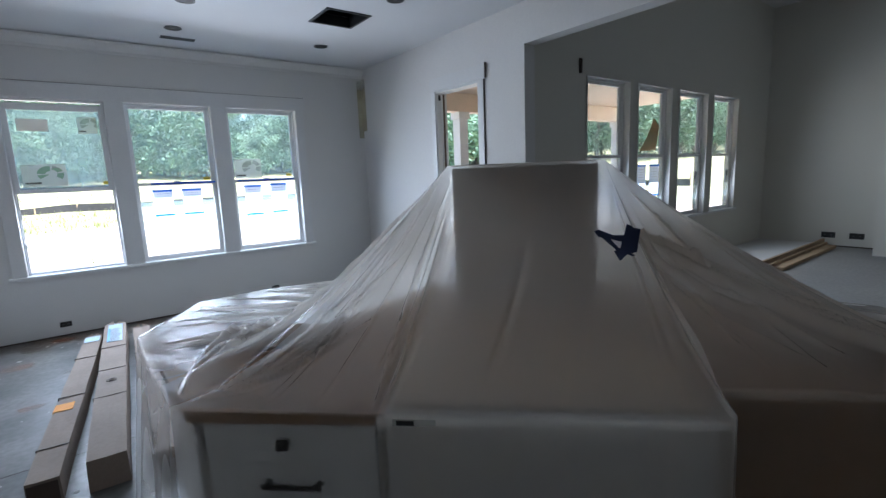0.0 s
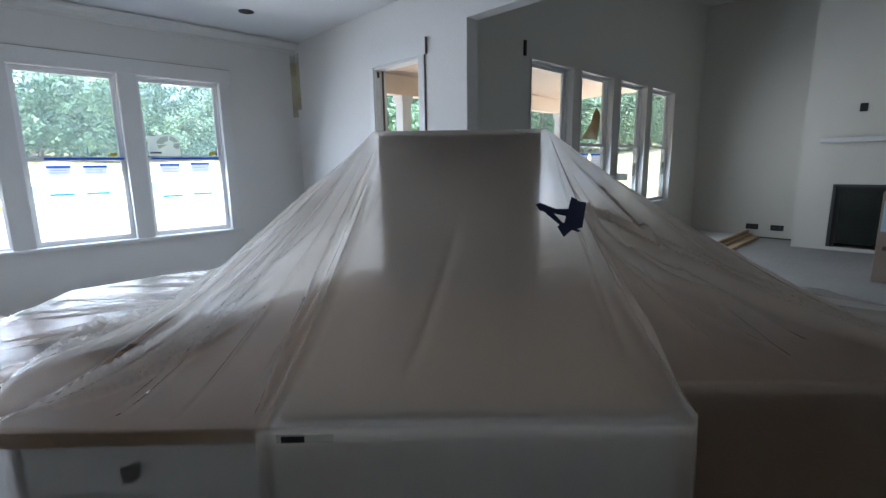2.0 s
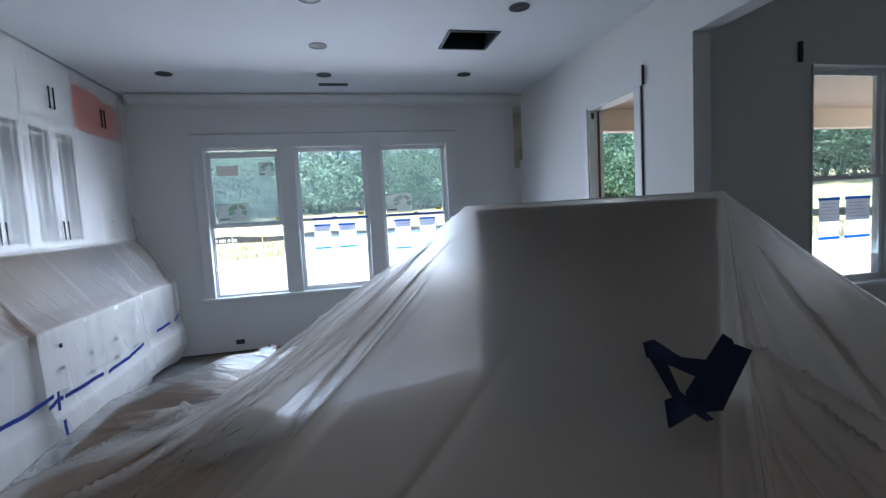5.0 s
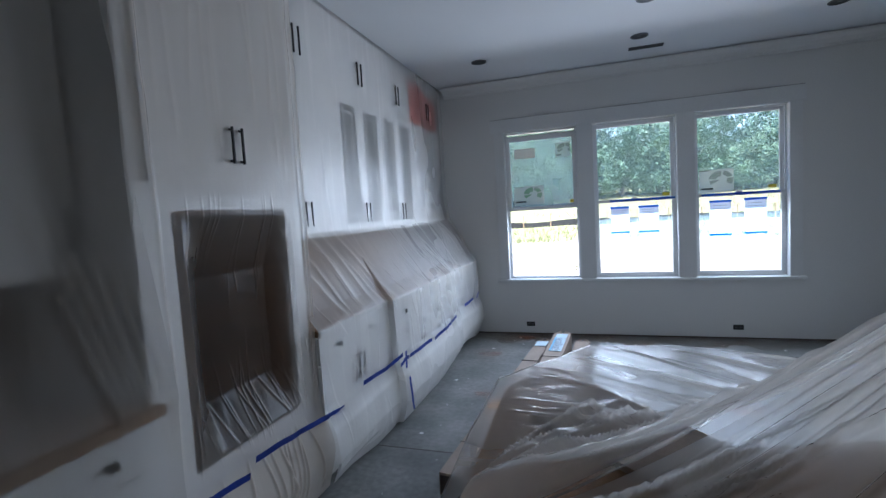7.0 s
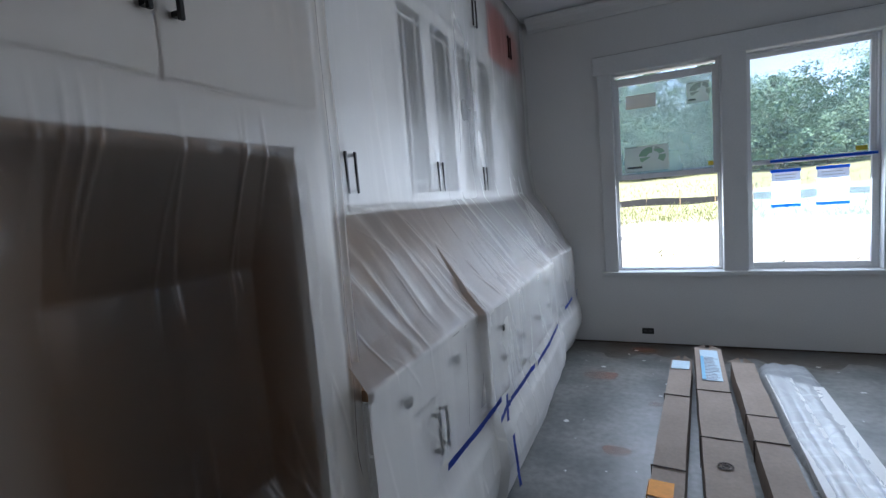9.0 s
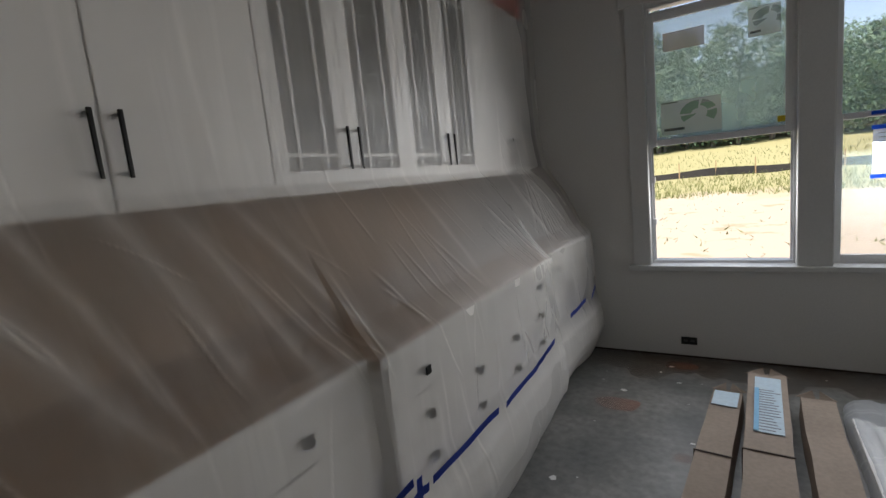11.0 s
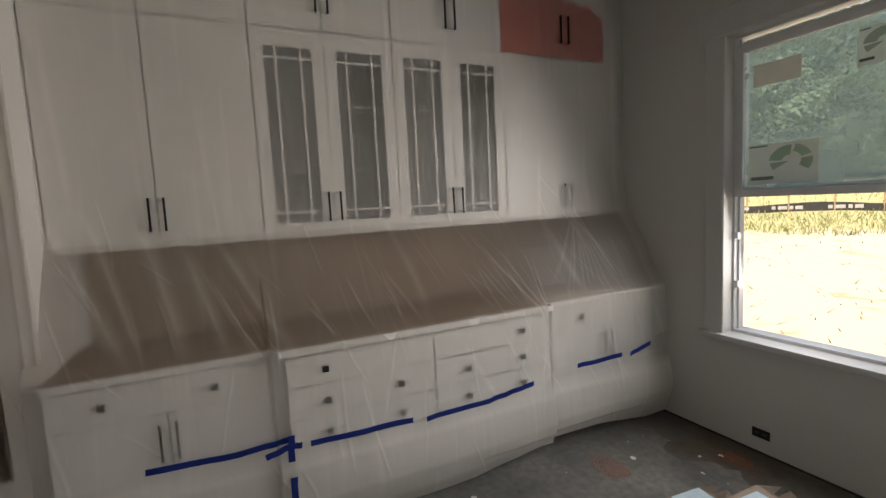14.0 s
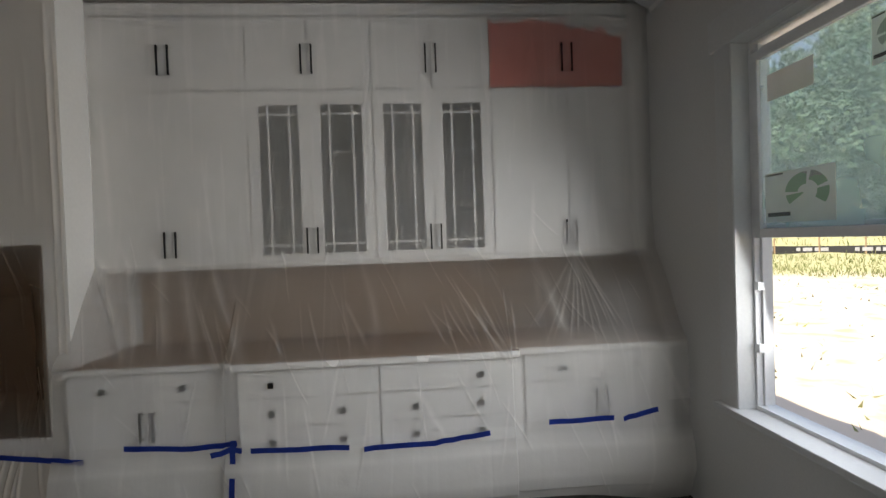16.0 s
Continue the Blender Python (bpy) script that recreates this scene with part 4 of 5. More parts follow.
def tape_run(points, w=0.03, mat=None, label="blue masking tape holding the polythene"):
    """A band of tape along points (x, y, z), standing upright."""
    bm = bmesh.new()
    n, dense = len(points), []
    for (p, q) in zip(points, points[1:]):
        for k in range(6):
            dense.append(Vector(p).lerp(Vector(q), k / 6))
    dense.append(Vector(points[-1]))
    pairs = []
    for i, p in enumerate(dense):
        d = (dense[min(i + 1, len(dense) - 1)] - dense[max(i - 1, 0)]).normalized()
        up = Vector((1, 0, 0)).cross(d).normalized()
        jig = random.uniform(-0.003, 0.003)
        pairs.append((bm.verts.new(p + up * (w / 2 + jig) + Vector((random.uniform(0, 0.003), 0, 0))), bm.verts.new(p - up * (w / 2 - jig))))
    for a, b in zip(pairs, pairs[1:]):
        bm.faces.new((a[0], b[0], b[1], a[1]))
    bmesh.ops.solidify(bm, geom=bm.faces[:], thickness=0.0015)
    return tagged(new("masking_tape", mesh_of("masking_tape", bm, mat or TAPE)), label, "tape", "masking tape on the sheets")


xt = -1.045
for pts in ([(xt - 0.04, 3.175, 0.505), (xt - 0.04, 3.52, 0.482), (xt - 0.02, 3.765, 0.503)], [(xt, 3.84, 0.469), (xt, 4.357, 0.456)], [(xt, 4.434, 0.442), (xt, 4.816, 0.45), (xt, 5.121, 0.487)],
            [(xt, 5.45, 0.525), (xt, 5.82, 0.525)], [(xt + 0.03, 5.86, 0.53), (xt + 0.01, 6.07, 0.565)], [(xt + 0.01, 3.755, 0.535), (xt + 0.01, 3.75, 0.41)], [(xt + 0.012, 3.64, 0.46), (xt + 0.012, 3.74, 0.485), (xt + 0.012, 3.80, 0.48)],
            [(xt + 0.03, 3.75, 0.345), (xt + 0.05, 3.745, 0.1)], [(-1.1, 2.22, 0.525), (-1.1, 2.6, 0.49), (-1.1, 2.96, 0.44)], [(-1.09, 1.93, 0.51), (-1.09, 2.17, 0.48)]):
    tape_run(pts)

# ---- the island under its sheets ----
P0 = Vector((0.015, 1.42, 0))
EU, EV = Vector((0.722, -0.692, 0)), Vector((0.692, 0.722, 0))
ISLE_Z = 0.93


def isle(u, v, z=0.0):
    return P0 + EU * u + EV * v + Vector((0, 0, z))


ISLE_M = Matrix(((EU.x, EV.x, 0, P0.x), (EU.y, EV.y, 0, P0.y), (0, 0, 1, 0), (0, 0, 0, 1)))


def prism(bm, outline, z0, z1):
    lo = [bm.verts.new((x, y, z0)) for x, y in outline]
    hi = [bm.verts.new((x, y, z1)) for x, y in outline]
    n = len(outline)
    for i in range(n):
        bm.faces.new((lo[i - 1], lo[i], hi[i], hi[i - 1]))
    bm.faces.new(lo[::-1]), bm.faces.new(hi)
    return bm


def bar_front(parent, u, v, z, length):
    bm = bmesh.new()
    block(bm, u - length / 2, u + length / 2, v - 0.034, v - 0.024, z - 0.006, z + 0.006, 0.002)
    for s in (-1, 1):
        block(bm, u + s * (length / 2 - 0.015) - 0.006, u + s * (length / 2 - 0.015) + 0.006, v - 0.024, v, z - 0.006, z + 0.006)
    return part("handle", bm, BLACK, parent, "black bar handle")


isl = thing("island_drawer_cabinet", "white painted island drawer cabinet under polythene", "cabinet")
isl.matrix_world = ISLE_M
part("body", blocks((0.03, 0.53, 0.06, 0.70, 0.1, ISLE_Z - 0.035)), CABINET, isl)
part("plinth", blocks((0.03, 0.53, 0.12, 0.70, 0.0, 0.1)), CABINET, isl)
d = part("drawer_front", blocks((0.035, 0.525, 0.04, 0.06, 0.77, ISLE_Z - 0.04), bevel=0.003), CABINET, isl)
bm = bmesh.new()
block(bm, 0.255, 0.285, 0.015, 0.03, 0.818, 0.848, 0.003), block(bm, 0.264, 0.276, 0.03, 0.04, 0.827, 0.839)
part("knob", bm, BLACK, d, "square black knob")
d = part("drawer_front", blocks((0.035, 0.525, 0.04, 0.06, 0.43, 0.765), bevel=0.003), CABINET, isl)
bar_front(d, 0.29, 0.04, 0.715, 0.17)
d = part("drawer_front", blocks((0.035, 0.525, 0.04, 0.06, 0.105, 0.425), bevel=0.003), CABINET, isl)
bar_front(d, 0.29, 0.04, 0.38, 0.17)

snk = thing("apron_sink", "white apron-front sink wrapped in polythene", "sink")
snk.matrix_world = ISLE_M
part("basin", blocks((0.56, 1.39, 0.03, 0.055, 0.68, ISLE_Z), (0.56, 1.39, 0.52, 0.545, 0.68, ISLE_Z), (0.56, 0.585, 0.055, 0.52, 0.68, ISLE_Z), (1.365, 1.39, 0.055, 0.52, 0.68, ISLE_Z), (0.585, 1.365, 0.055, 0.52, 0.68, 0.70)), VINYL, snk)
sc = thing("sink_cabinet", "white painted cabinet under the sink", "cabinet")
sc.matrix_world = ISLE_M
part("body", blocks((0.535, 1.41, 0.08, 0.70, 0.0, 0.675)), CABINET, sc)
part("door", blocks((0.54, 0.97, 0.06, 0.08, 0.11, 0.665), bevel=0.003), CABINET, sc)
part("door", blocks((0.975, 1.405, 0.06, 0.08, 0.11, 0.665), bevel=0.003), CABINET, sc)
dw = thing("island_end_cabinet", "dark unfinished end bay of the island under polythene", "cabinet")
dw.matrix_world = ISLE_M
part("body", blocks((1.43, 2.25, 0.22, 0.80, 0.0, ISLE_Z - 0.036)), PLY, dw)
left = thing("island_side_cabinet", "white painted side cabinet at the island's angled end", "cabinet")
part("body", prism(bmesh.new(), [(0.05, 1.47), (0.05, 2.15), (0.16, 2.36), (0.55, 1.95), (0.5, 1.9)], 0.0, ISLE_Z - 0.036), CABINET, left)
top_out = [(0.03, 1.43), tuple(isle(0.55, 0.03))[:2], tuple(isle(0.55, 0.56))[:2], tuple(isle(1.40, 0.56))[:2], tuple(isle(1.40, 0.18))[:2], tuple(isle(2.30, 0.18))[:2], tuple(isle(2.30, 0.84))[:2], tuple(isle(1.5, 1.45))[:2], tuple(isle(0.5, 1.45))[:2], (0.62, 1.88), (0.155, 2.40), (0.01, 2.18)]
tagged(new("worktop", mesh_of("worktop", prism(bmesh.new(), top_out, ISLE_Z - 0.035, ISLE_Z - 0.001), PLY)), "brown plywood subtop of the angled island", "worktop")
for i, (u0, u1, v0, v1) in enumerate(((-0.28, 0.2, 0.45, 0.72), (1.75, 2.2, 0.42, 0.7))):
    b = tagged(new("plywood_offcut", mesh_of("plywood_offcut", blocks((u0, u1, v0, v1, ISLE_Z, ISLE_Z + 0.018), bevel=0.002), CARD)), "flat brown board lying on the island under polythene", "board")
    b.matrix_world = ISLE_M
cover = tagged(new("sink_cover", mesh_of("sink_cover", blocks((0.57, 1.38, 0.06, 0.53, ISLE_Z + 0.001, ISLE_Z + 0.013), bevel=0.002), LUMBER)), "pale pine board covering the sink", "board")
cover.matrix_world = ISLE_M
CRATE = material("crate_board", (0.12, 0.1, 0.08), 0.8, grain=0.12, scale=30, stain=0.4, stain_scale=2)
crate = thing("covered_crate", "tall brown boxed appliance standing on the island under polythene", "box")
crate.matrix_world = ISLE_M
part("carton", blocks((0.662, 1.318, 1.085, 1.47, ISLE_Z, 1.565), bevel=0.006), CRATE, crate)
part("carton_tape", blocks((0.96, 1.02, 1.081, 1.0835, ISLE_Z + 0.02, 1.565)), CARD, crate)


def outline_points(corners, step=0.006):
    out = []
    for p, q in zip(corners, corners[1:]):
        n = max(2, int(math.dist(p, q) / step))
        out += [(p[0] + (q[0] - p[0]) * k / n, p[1] + (q[1] - p[1]) * k / n) for k in range(n)]
    return np.array(out + [corners[-1]])


def drape(name, outer, inner, reach, mat, label, seed, sag=1.15, wr=0.012, skirt=0.9, top=1.578, creases=40, flare=0.05, slack=0.0, down=0.0, split=1.0, ply=(0.85, 0.85), fan=(), doubled=0.0):
    """A sheet from an upper line (inner) to a lower outline (outer), then hanging to the floor. reach: how far out the slope goes."""
    r = np.random.default_rng(seed)
    O = outline_points(outer)
    n = len(O)
    k = np.linspace(0, 1, n)
    ko = np.linspace(0, 1, len(inner))
    I = np.stack([np.interp(k, ko, [p[0] for p in inner]), np.interp(k, ko, [p[1] for p in inner])], -1)
    R = np.interp(k, np.linspace(0, 1, len(reach)), reach)
    m = 130
    s = np.linspace(0, 1, m)[:, None]
    XY = I[None] + (O - I)[None] * s[..., None]
    f = np.clip(1 - s / R[None], 0, 1)
    low = ISLE_Z + 0.02
    Z = low + (top - low) * f ** sag
    K = np.repeat(k[None], m, 0)
    S = np.repeat(s, n, 1)
    length = np.sum(np.hypot(*np.diff(O, axis=0).T))
    lines = []
    for i in range(creases):
        a = r.random()
        s0 = r.uniform(0.0, 0.5)
        lines.append((a, s0, a + r.uniform(-0.03, 0.03), r.uniform(s0 + 0.25, 1.0), r.uniform(0.004, 0.012) / length * 2, r.uniform(0.4, 1.5) * wr))
    for k0, s0, n_fan, k_lo, k_hi, s_lo, s_hi in fan:
        for i in range(n_fan):
            lines.append((k0, s0, r.uniform(k_lo, k_hi), r.uniform(s_lo, s_hi), r.uniform(0.012, 0.022), r.uniform(0.8, 2.0) * wr))
    Z = Z + folds(K, S, lines) * np.clip(S * 6, 0.15, 1)
    Z = Z + ripples(K * length, S, 0.0022 + slack, 11, seed) * np.clip(S * 4, 0, 1) * (1 + 2 * slack / 0.003)
    Z = np.maximum(Z, low - 0.006) - down * np.clip((S - R[None]) / (1.001 - R[None]), 0, 1) ** 1.5
    # the hanging part
    q = 60
    t = np.linspace(0.01, 1, q)[:, None]
    out = np.stack([np.gradient(O[:, 1]), -np.gradient(O[:, 0])], -1)
    out = out / np.linalg.norm(out, axis=1, keepdims=True)
    wave = 0.5 + 0.5 * np.sin(k * length * 14 + 3 * np.sin(k * length * 4 + seed)) + 0.3 * np.sin(k * length * 31 + seed)
    off = flare * t * wave[None] + 0.012 * np.sqrt(t)
    XY2 = O[None] + out[None] * off[..., None]
    Z2 = Z[-1][None] - skirt * t
    pts = np.concatenate([np.concatenate([XY, Z[..., None]], -1), np.concatenate([XY2, Z2[..., None]], -1)], 0)
    row = np.concatenate([S + 0.05 * np.sin(K * length * 5 + seed), np.full((q, n), 2.0)], 0)
    blend = np.clip((row - split) / 0.3 + 0.5, 0, 1)
    blend = blend * blend * (3 - 2 * blend)
    crease = np.concatenate([np.clip(folds(K, S, lines), 0, 0.012) * 14, np.zeros((q, n))], 0)
    me = grid_mesh(name, pts, mat, density=ply[0] + (ply[1] - ply[0]) * blend + crease + doubled * np.interp(k, [0, 0.3, 0.42, 1], [1, 1, 0, 0])[None])
    return tagged(new(name, me), label, "plastic sheet")


def w2(u, v):
    p = isle(u, v)
    return (p.x, p.y)


bfl, bfr, bbr, bbl = w2(0.645, 1.065), w2(1.335, 1.065), w2(1.335, 1.485), w2(0.645, 1.485)
apex = w2(0.90, 1.065)
front = drape("dust_sheet", [(0.0, 1.44), w2(0.0, 0.0), w2(0.55, -0.012)], [bfl, bfl, w2(0.70, 1.065)], [0.9, 0.95, 1.0], TENT, "thin polythene sheet tented over the island drawers", 3, split=0.42, ply=(0.55, 0.06), sag=1.3, creases=12, wr=0.010, flare=0.02, fan=((0.03, 0.96, 9, 0.25, 0.8, 0.35, 0.75), (0.97, 0.98, 6, 0.8, 0.99, 0.1, 0.6)))
middle = drape("dust_sheet", [w2(0.55, -0.012), w2(1.40, -0.012), w2(1.42, 0.02)], [w2(0.70, 1.065), bfr, bfr], [1.0, 1.0, 1.0], TENT, "milky polythene sheet tented over the sink", 9, ply=(0.57, 0.5), sag=1.25, creases=5, wr=0.005, flare=0.012, fan=((0.012, 0.99, 5, 0.006, 0.06, 0.2, 0.6), (0.985, 0.98, 3, 0.95, 0.99, 0.4, 0.6)))
right = drape("dust_sheet", [w2(1.42, 0.02), w2(1.44, 0.16), w2(2.35, 0.14), w2(2.45, 0.5), w2(2.38, 0.9), w2(1.9, 1.3)], [bfr, bfr, bfr, w2(1.335, 1.13), w2(1.335, 1.23), bbr],
              [1.0, 1.0, 0.85, 0.7, 0.7, 0.9], TENT, "milky polythene sheet falling over the island's end bay", 4, split=0.8, ply=(0.62, 0.3), sag=1.25, creases=22, wr=0.014, slack=0.0008, flare=0.03, fan=((0.02, 0.36, 12, 0.1, 0.5, 0.6, 0.95), (0.01, 0.97, 4, 0.004, 0.03, 0.4, 0.6)))
back = drape("dust_sheet", [w2(1.9, 1.3), w2(1.5, 1.9), w2(0.5, 1.9), (1.02, 2.54)], [bbr, bbr, bbl, bbl], [0.9, 1, 1, 0.9], TENT, "milky polythene sheet behind the covered carton", 5, ply=(0.5, 0.5), creases=20, top=1.578)
leftd = drape("clear_dust_sheet", [(1.02, 2.54), (0.62, 2.67), (0.28, 2.64), (0.16, 2.44), (-0.02, 2.2), (-0.02, 1.8), (0.0, 1.44)], [bbl, bbl, bfl, bfl, bfl, bfl, bfl],
              [0.5, 0.5, 0.5, 0.5, 0.55, 0.7, 0.9], CLEAR, "glossy clear polythene wrinkled over the island's angled end", 6, split=0.5, ply=(0.36, 0.05), sag=1.2, creases=30, wr=0.015, slack=0.0006, flare=0.10, fan=((0.985, 0.97, 20, 0.5, 0.93, 0.25, 0.8),), doubled=0.14)
tag = thing("film_tag", "small dark printed tag stuck on the polythene over the sink", "label", (0, 0, 0))
tag.matrix_world = ISLE_M
part("print", blocks((0.60, 0.645, -0.0165, -0.0145, ISLE_Z - 0.006, ISLE_Z + 0.006)), PLASTIC_BLACK, tag, "dark printed block")
part("backing", blocks((0.59, 0.70, -0.0145, -0.0135, ISLE_Z - 0.009, ISLE_Z + 0.009)), STICK, tag, "pale clear backing")
# the top of the tent
tagged(new("dust_sheet", grid_mesh("dust_sheet", np.array([[(*bfl, 1.579), (*bfr, 1.579)], [(*bbl, 1.579), (*bbr, 1.579)]]), TENT, density=0.9)), "milky polythene stretched flat over the carton", "plastic sheet")


# dark tape that gathers the tent on its right fold
def tape_patch(corners, lift):
    bm = bmesh.new()
    nrm = Vector((-EV.x * 0.5, -EV.y * 0.5, 0.85)).normalized()
    row = []
    for u, v in corners:
        z = ISLE_Z + 0.02 + (1.578 - ISLE_Z - 0.02) * max((v - 0.01) / 1.065, 0) ** 1.25
        row.append(bm.verts.new(isle(u - 0.04, v - 0.01, z) + nrm * lift))
    bm.faces.new(row)
    bmesh.ops.solidify(bm, geom=bm.faces[:], thickness=0.0015)
    return bm


tp = thing("gathering_tape", "crossed strips of dark blue tape gathering the polythene", "tape")
part("strip", tape_patch([(1.253, 0.672), (1.27, 0.68), (1.315, 0.652), (1.37, 0.652), (1.365, 0.622), (1.335, 0.622), (1.29, 0.638), (1.262, 0.645)], 0.022), DARKTAPE, tp)
part("strip", tape_patch([(1.374, 0.70), (1.388, 0.69), (1.39, 0.683), (1.415, 0.674), (1.375, 0.572), (1.33, 0.56), (1.325, 0.592)], 0.025), DARKTAPE, tp)
part("strip", tape_patch([(1.262, 0.648), (1.293, 0.64), (1.318, 0.59), (1.365, 0.555), (1.355, 0.55), (1.31, 0.575)], 0.029), DARKTAPE, tp)
part("strip", tape_patch([(1.298, 0.57), (1.318, 0.583), (1.345, 0.562), (1.312, 0.532), (1.307, 0.53)], 0.032), DARKTAPE, tp)


# ---- long cartons on the floor ----
LABELW = material("label_paper", (0.46, 0.58, 0.66), 0.6, grain=0.1, scale=50, stain=0.3, stain_scale=20, second=(0.3, 0.5, 0.65))
LABELB = material("label_blue", (0.14, 0.4, 0.62), 0.6, grain=0.1)
INK = material("box_ink", (0.09, 0.065, 0.05), 0.8, grain=0.1)
ORANGE = material("orange_note", (0.9, 0.36, 0.04), 0.7, grain=0.1)


def long_box(label, near, far, w, hgt, cuts, open_near=False):
    """A long cardboard carton lying on the floor from near to far (x, y)."""
    a, b = Vector((*near, 0)), Vector((*far, 0))
    L = (b - a).length
    t = thing("long_carton", label, "cardboard box", (0, 0, 0), "long cartons")
    ang = math.atan2(b.y - a.y, b.x - a.x) - math.pi / 2
    t.matrix_world = Matrix.Translation(a) @ Matrix.Rotation(ang, 4, "Z")
    bm = bmesh.new()
    n = 14
    prev = None
    for i in range(n + 1):
        y = L * i / n
        dx, dz = random.uniform(-0.003, 0.003), random.uniform(-0.004, 0.003)
        ring = [bm.verts.new(p) for p in ((-w / 2 + dx, y, 0.002), (w / 2 + dx, y, 0.002), (w / 2 + dx - 0.004, y, hgt + dz), (0, y, hgt + dz * 0.4 - 0.002), (-w / 2 + dx + 0.004, y, hgt + dz))]
        if prev:
            for k in range(5):
                bm.faces.new((prev[k - 1], prev[k], ring[k], ring[k - 1]))
        else:
            bm.faces.new(ring)
        prev = ring
    bm.faces.new(prev[::-1])
    part("body", bm, CARD, t)
    for y in cuts:
        part("seam", blocks((-w / 2 + 0.001, w / 2 - 0.001, y, y + 0.006, hgt - 0.001, hgt + 0.0035), (-w / 2 - 0.004, -w / 2 + 0.001, y, y + 0.006, 0.01, hgt + 0.003)), INK, t, "dark printed band")
    for s in (-1, 1):
        bm = bmesh.new()
        bm.faces.new([bm.verts.new(p) for p in ((s * w * 0.45, L - 0.01, hgt), (s * w * 0.05, L - 0.01, hgt), (s * w * 0.1, L + 0.07, hgt + 0.012), (s * w * 0.6, L + 0.06, hgt - 0.03))])
        bmesh.ops.solidify(bm, geom=bm.faces[:], thickness=0.003)
        part("flap", bm, CARD, t, "torn open cardboard flap")
    return t, L, w, hgt


b1, L, w, hh = long_box("long brown cardboard carton with an orange note, on the slab", (-0.465, 2.93), (-0.225, 5.54), 0.145, 0.13, (0.35, 1.1, 1.95))
part("shipping_label", blocks((-0.06, 0.055, L - 0.2, L - 0.03, hh + 0.001, hh + 0.004)), LABELW, b1, "white and blue shipping label")
part("orange_note", blocks((-0.07, 0.03, 0.86, 0.98, hh + 0.001, hh + 0.0035), (-0.074, -0.0725, 0.86, 0.98, 0.05, hh)), ORANGE, b1, "orange paper note")
part("end_opening", blocks((-0.062, 0.062, -0.003, -0.001, 0.012, 0.115)), INK, b1, "dark open end")
b2, L, w, hh = long_box("long brown cardboard carton with a long blue label, on the slab", (-0.2, 2.88), (-0.04, 5.70), 0.182, 0.175, (0.85, 1.4, 2.0))
part("shipping_label", blocks((-0.055, 0.06, L - 0.66, L - 0.05, hh + 0.001, hh + 0.004)), LABELW, b2, "long white and blue label")
part("label_print", blocks(*[(-0.045, random.uniform(0.02, 0.055), L - 0.64 + 0.028 * i, L - 0.634 + 0.028 * i, hh + 0.0042, hh + 0.006) for i in range(16)]), PRINT, b2, "lines of small print")
part("label_band", blocks((-0.055, -0.035, L - 0.655, L - 0.2, hh + 0.0062, hh + 0.0075)), LABELB, b2, "blue band")
part("round_stamp", disc(bmesh.new(), 0.032, 0.0, 0.003, 24, 0.026), INK, b2, "round printed stamp").location = (0.0, 1.15, hh + 0.001)
part("round_stamp_core", disc(bmesh.new(), 0.016, 0.0, 0.003, 20, 0.010), INK, b2).location = (0.0, 1.15, hh + 0.001)
b3, L, w, hh = long_box("flat brown cardboard carton beside the others on the slab", (0.04, 2.85), (0.165, 5.58), 0.15, 0.125, (1.55, 1.85))
WRAP = film_material("bubble_wrap", 0.4, (0.88, 0.92, 0.96), gloss=0.08, rough=0.22, streak=0.2)
wr = thing("wrapped_trim_bundle", "bundle of white trim boards wrapped in clear plastic", "bundle", (0, 0, 0))
wr.matrix_world = Matrix.Translation((0.345, 2.8, 0)) @ Matrix.Rotation(radians(-2), 4, "Z")
for i in range(4):
    part("trim_board", blocks((-0.145 + 0.073 * i, -0.075 + 0.073 * i, 0.05, 2.75 - 0.06 * i, 0.004, 0.055 + 0.01 * (i % 2)), bevel=0.003), TRIM, wr)
yy, ss = np.linspace(-0.02, 2.95, 220), np.linspace(0, 1, 60)
Y, S = np.meshgrid(yy, ss)
X = -0.155 + 0.31 * S
X = X * (1 + 0.05 * np.sin(Y * 3.3) + 0.06 * np.sin(Y * 7.1 + 1)) + 0.012 * np.sin(Y * 2.2)
Z = 0.006 + 0.068 * np.clip(7 * np.minimum(S, 1 - S), 0, 1) ** 0.6 - 0.01 * np.sin(S * 9.5) ** 2
lines = [(a, b, a + random.uniform(-0.1, 0.5), b + random.uniform(-0.5, 0.5), 0.010, 0.007) for a, b in [(random.uniform(0, 2.8), random.uniform(0, 1)) for _ in range(60)]]
Z = Z + folds(Y, S, lines) + ripples(Y, S * 0.4, 0.0008, 40, 7)
part("wrap", (lambda b: b)(bmesh.new()), WRAP, wr)
wr.children[-1].data = grid_mesh("wrap", np.stack([X, Y, np.maximum(Z, 0.003)], -1), WRAP)

# paint specks, chalk marks and dust on the slab
SPECK = material("paint_speck", (0.7, 0.7, 0.68), 0.8, grain=0.1)
bm = bmesh.new()
for i in range(150):
    x, y = random.uniform(-1.0, 3.1), random.uniform(2.8, 6.2)
    r, n = random.choice((0.006, 0.008, 0.012, 0.02)), random.randint(4, 7)
    a0 = random.uniform(0, 6)
    st = random.uniform(0.4, 1.2)
    f = bm.faces.new([bm.verts.new((x + r * random.uniform(0.5, 1.2) * math.cos(a0 + 6.283 * k / n), y + st * r * random.uniform(0.5, 1.2) * math.sin(a0 + 6.283 * k / n), 0.002)) for k in range(n)])
tagged(new("paint_specks", mesh_of("paint_specks", bm, SPECK)), "white paint specks and plaster crumbs on the slab", "debris", kind="stuff")
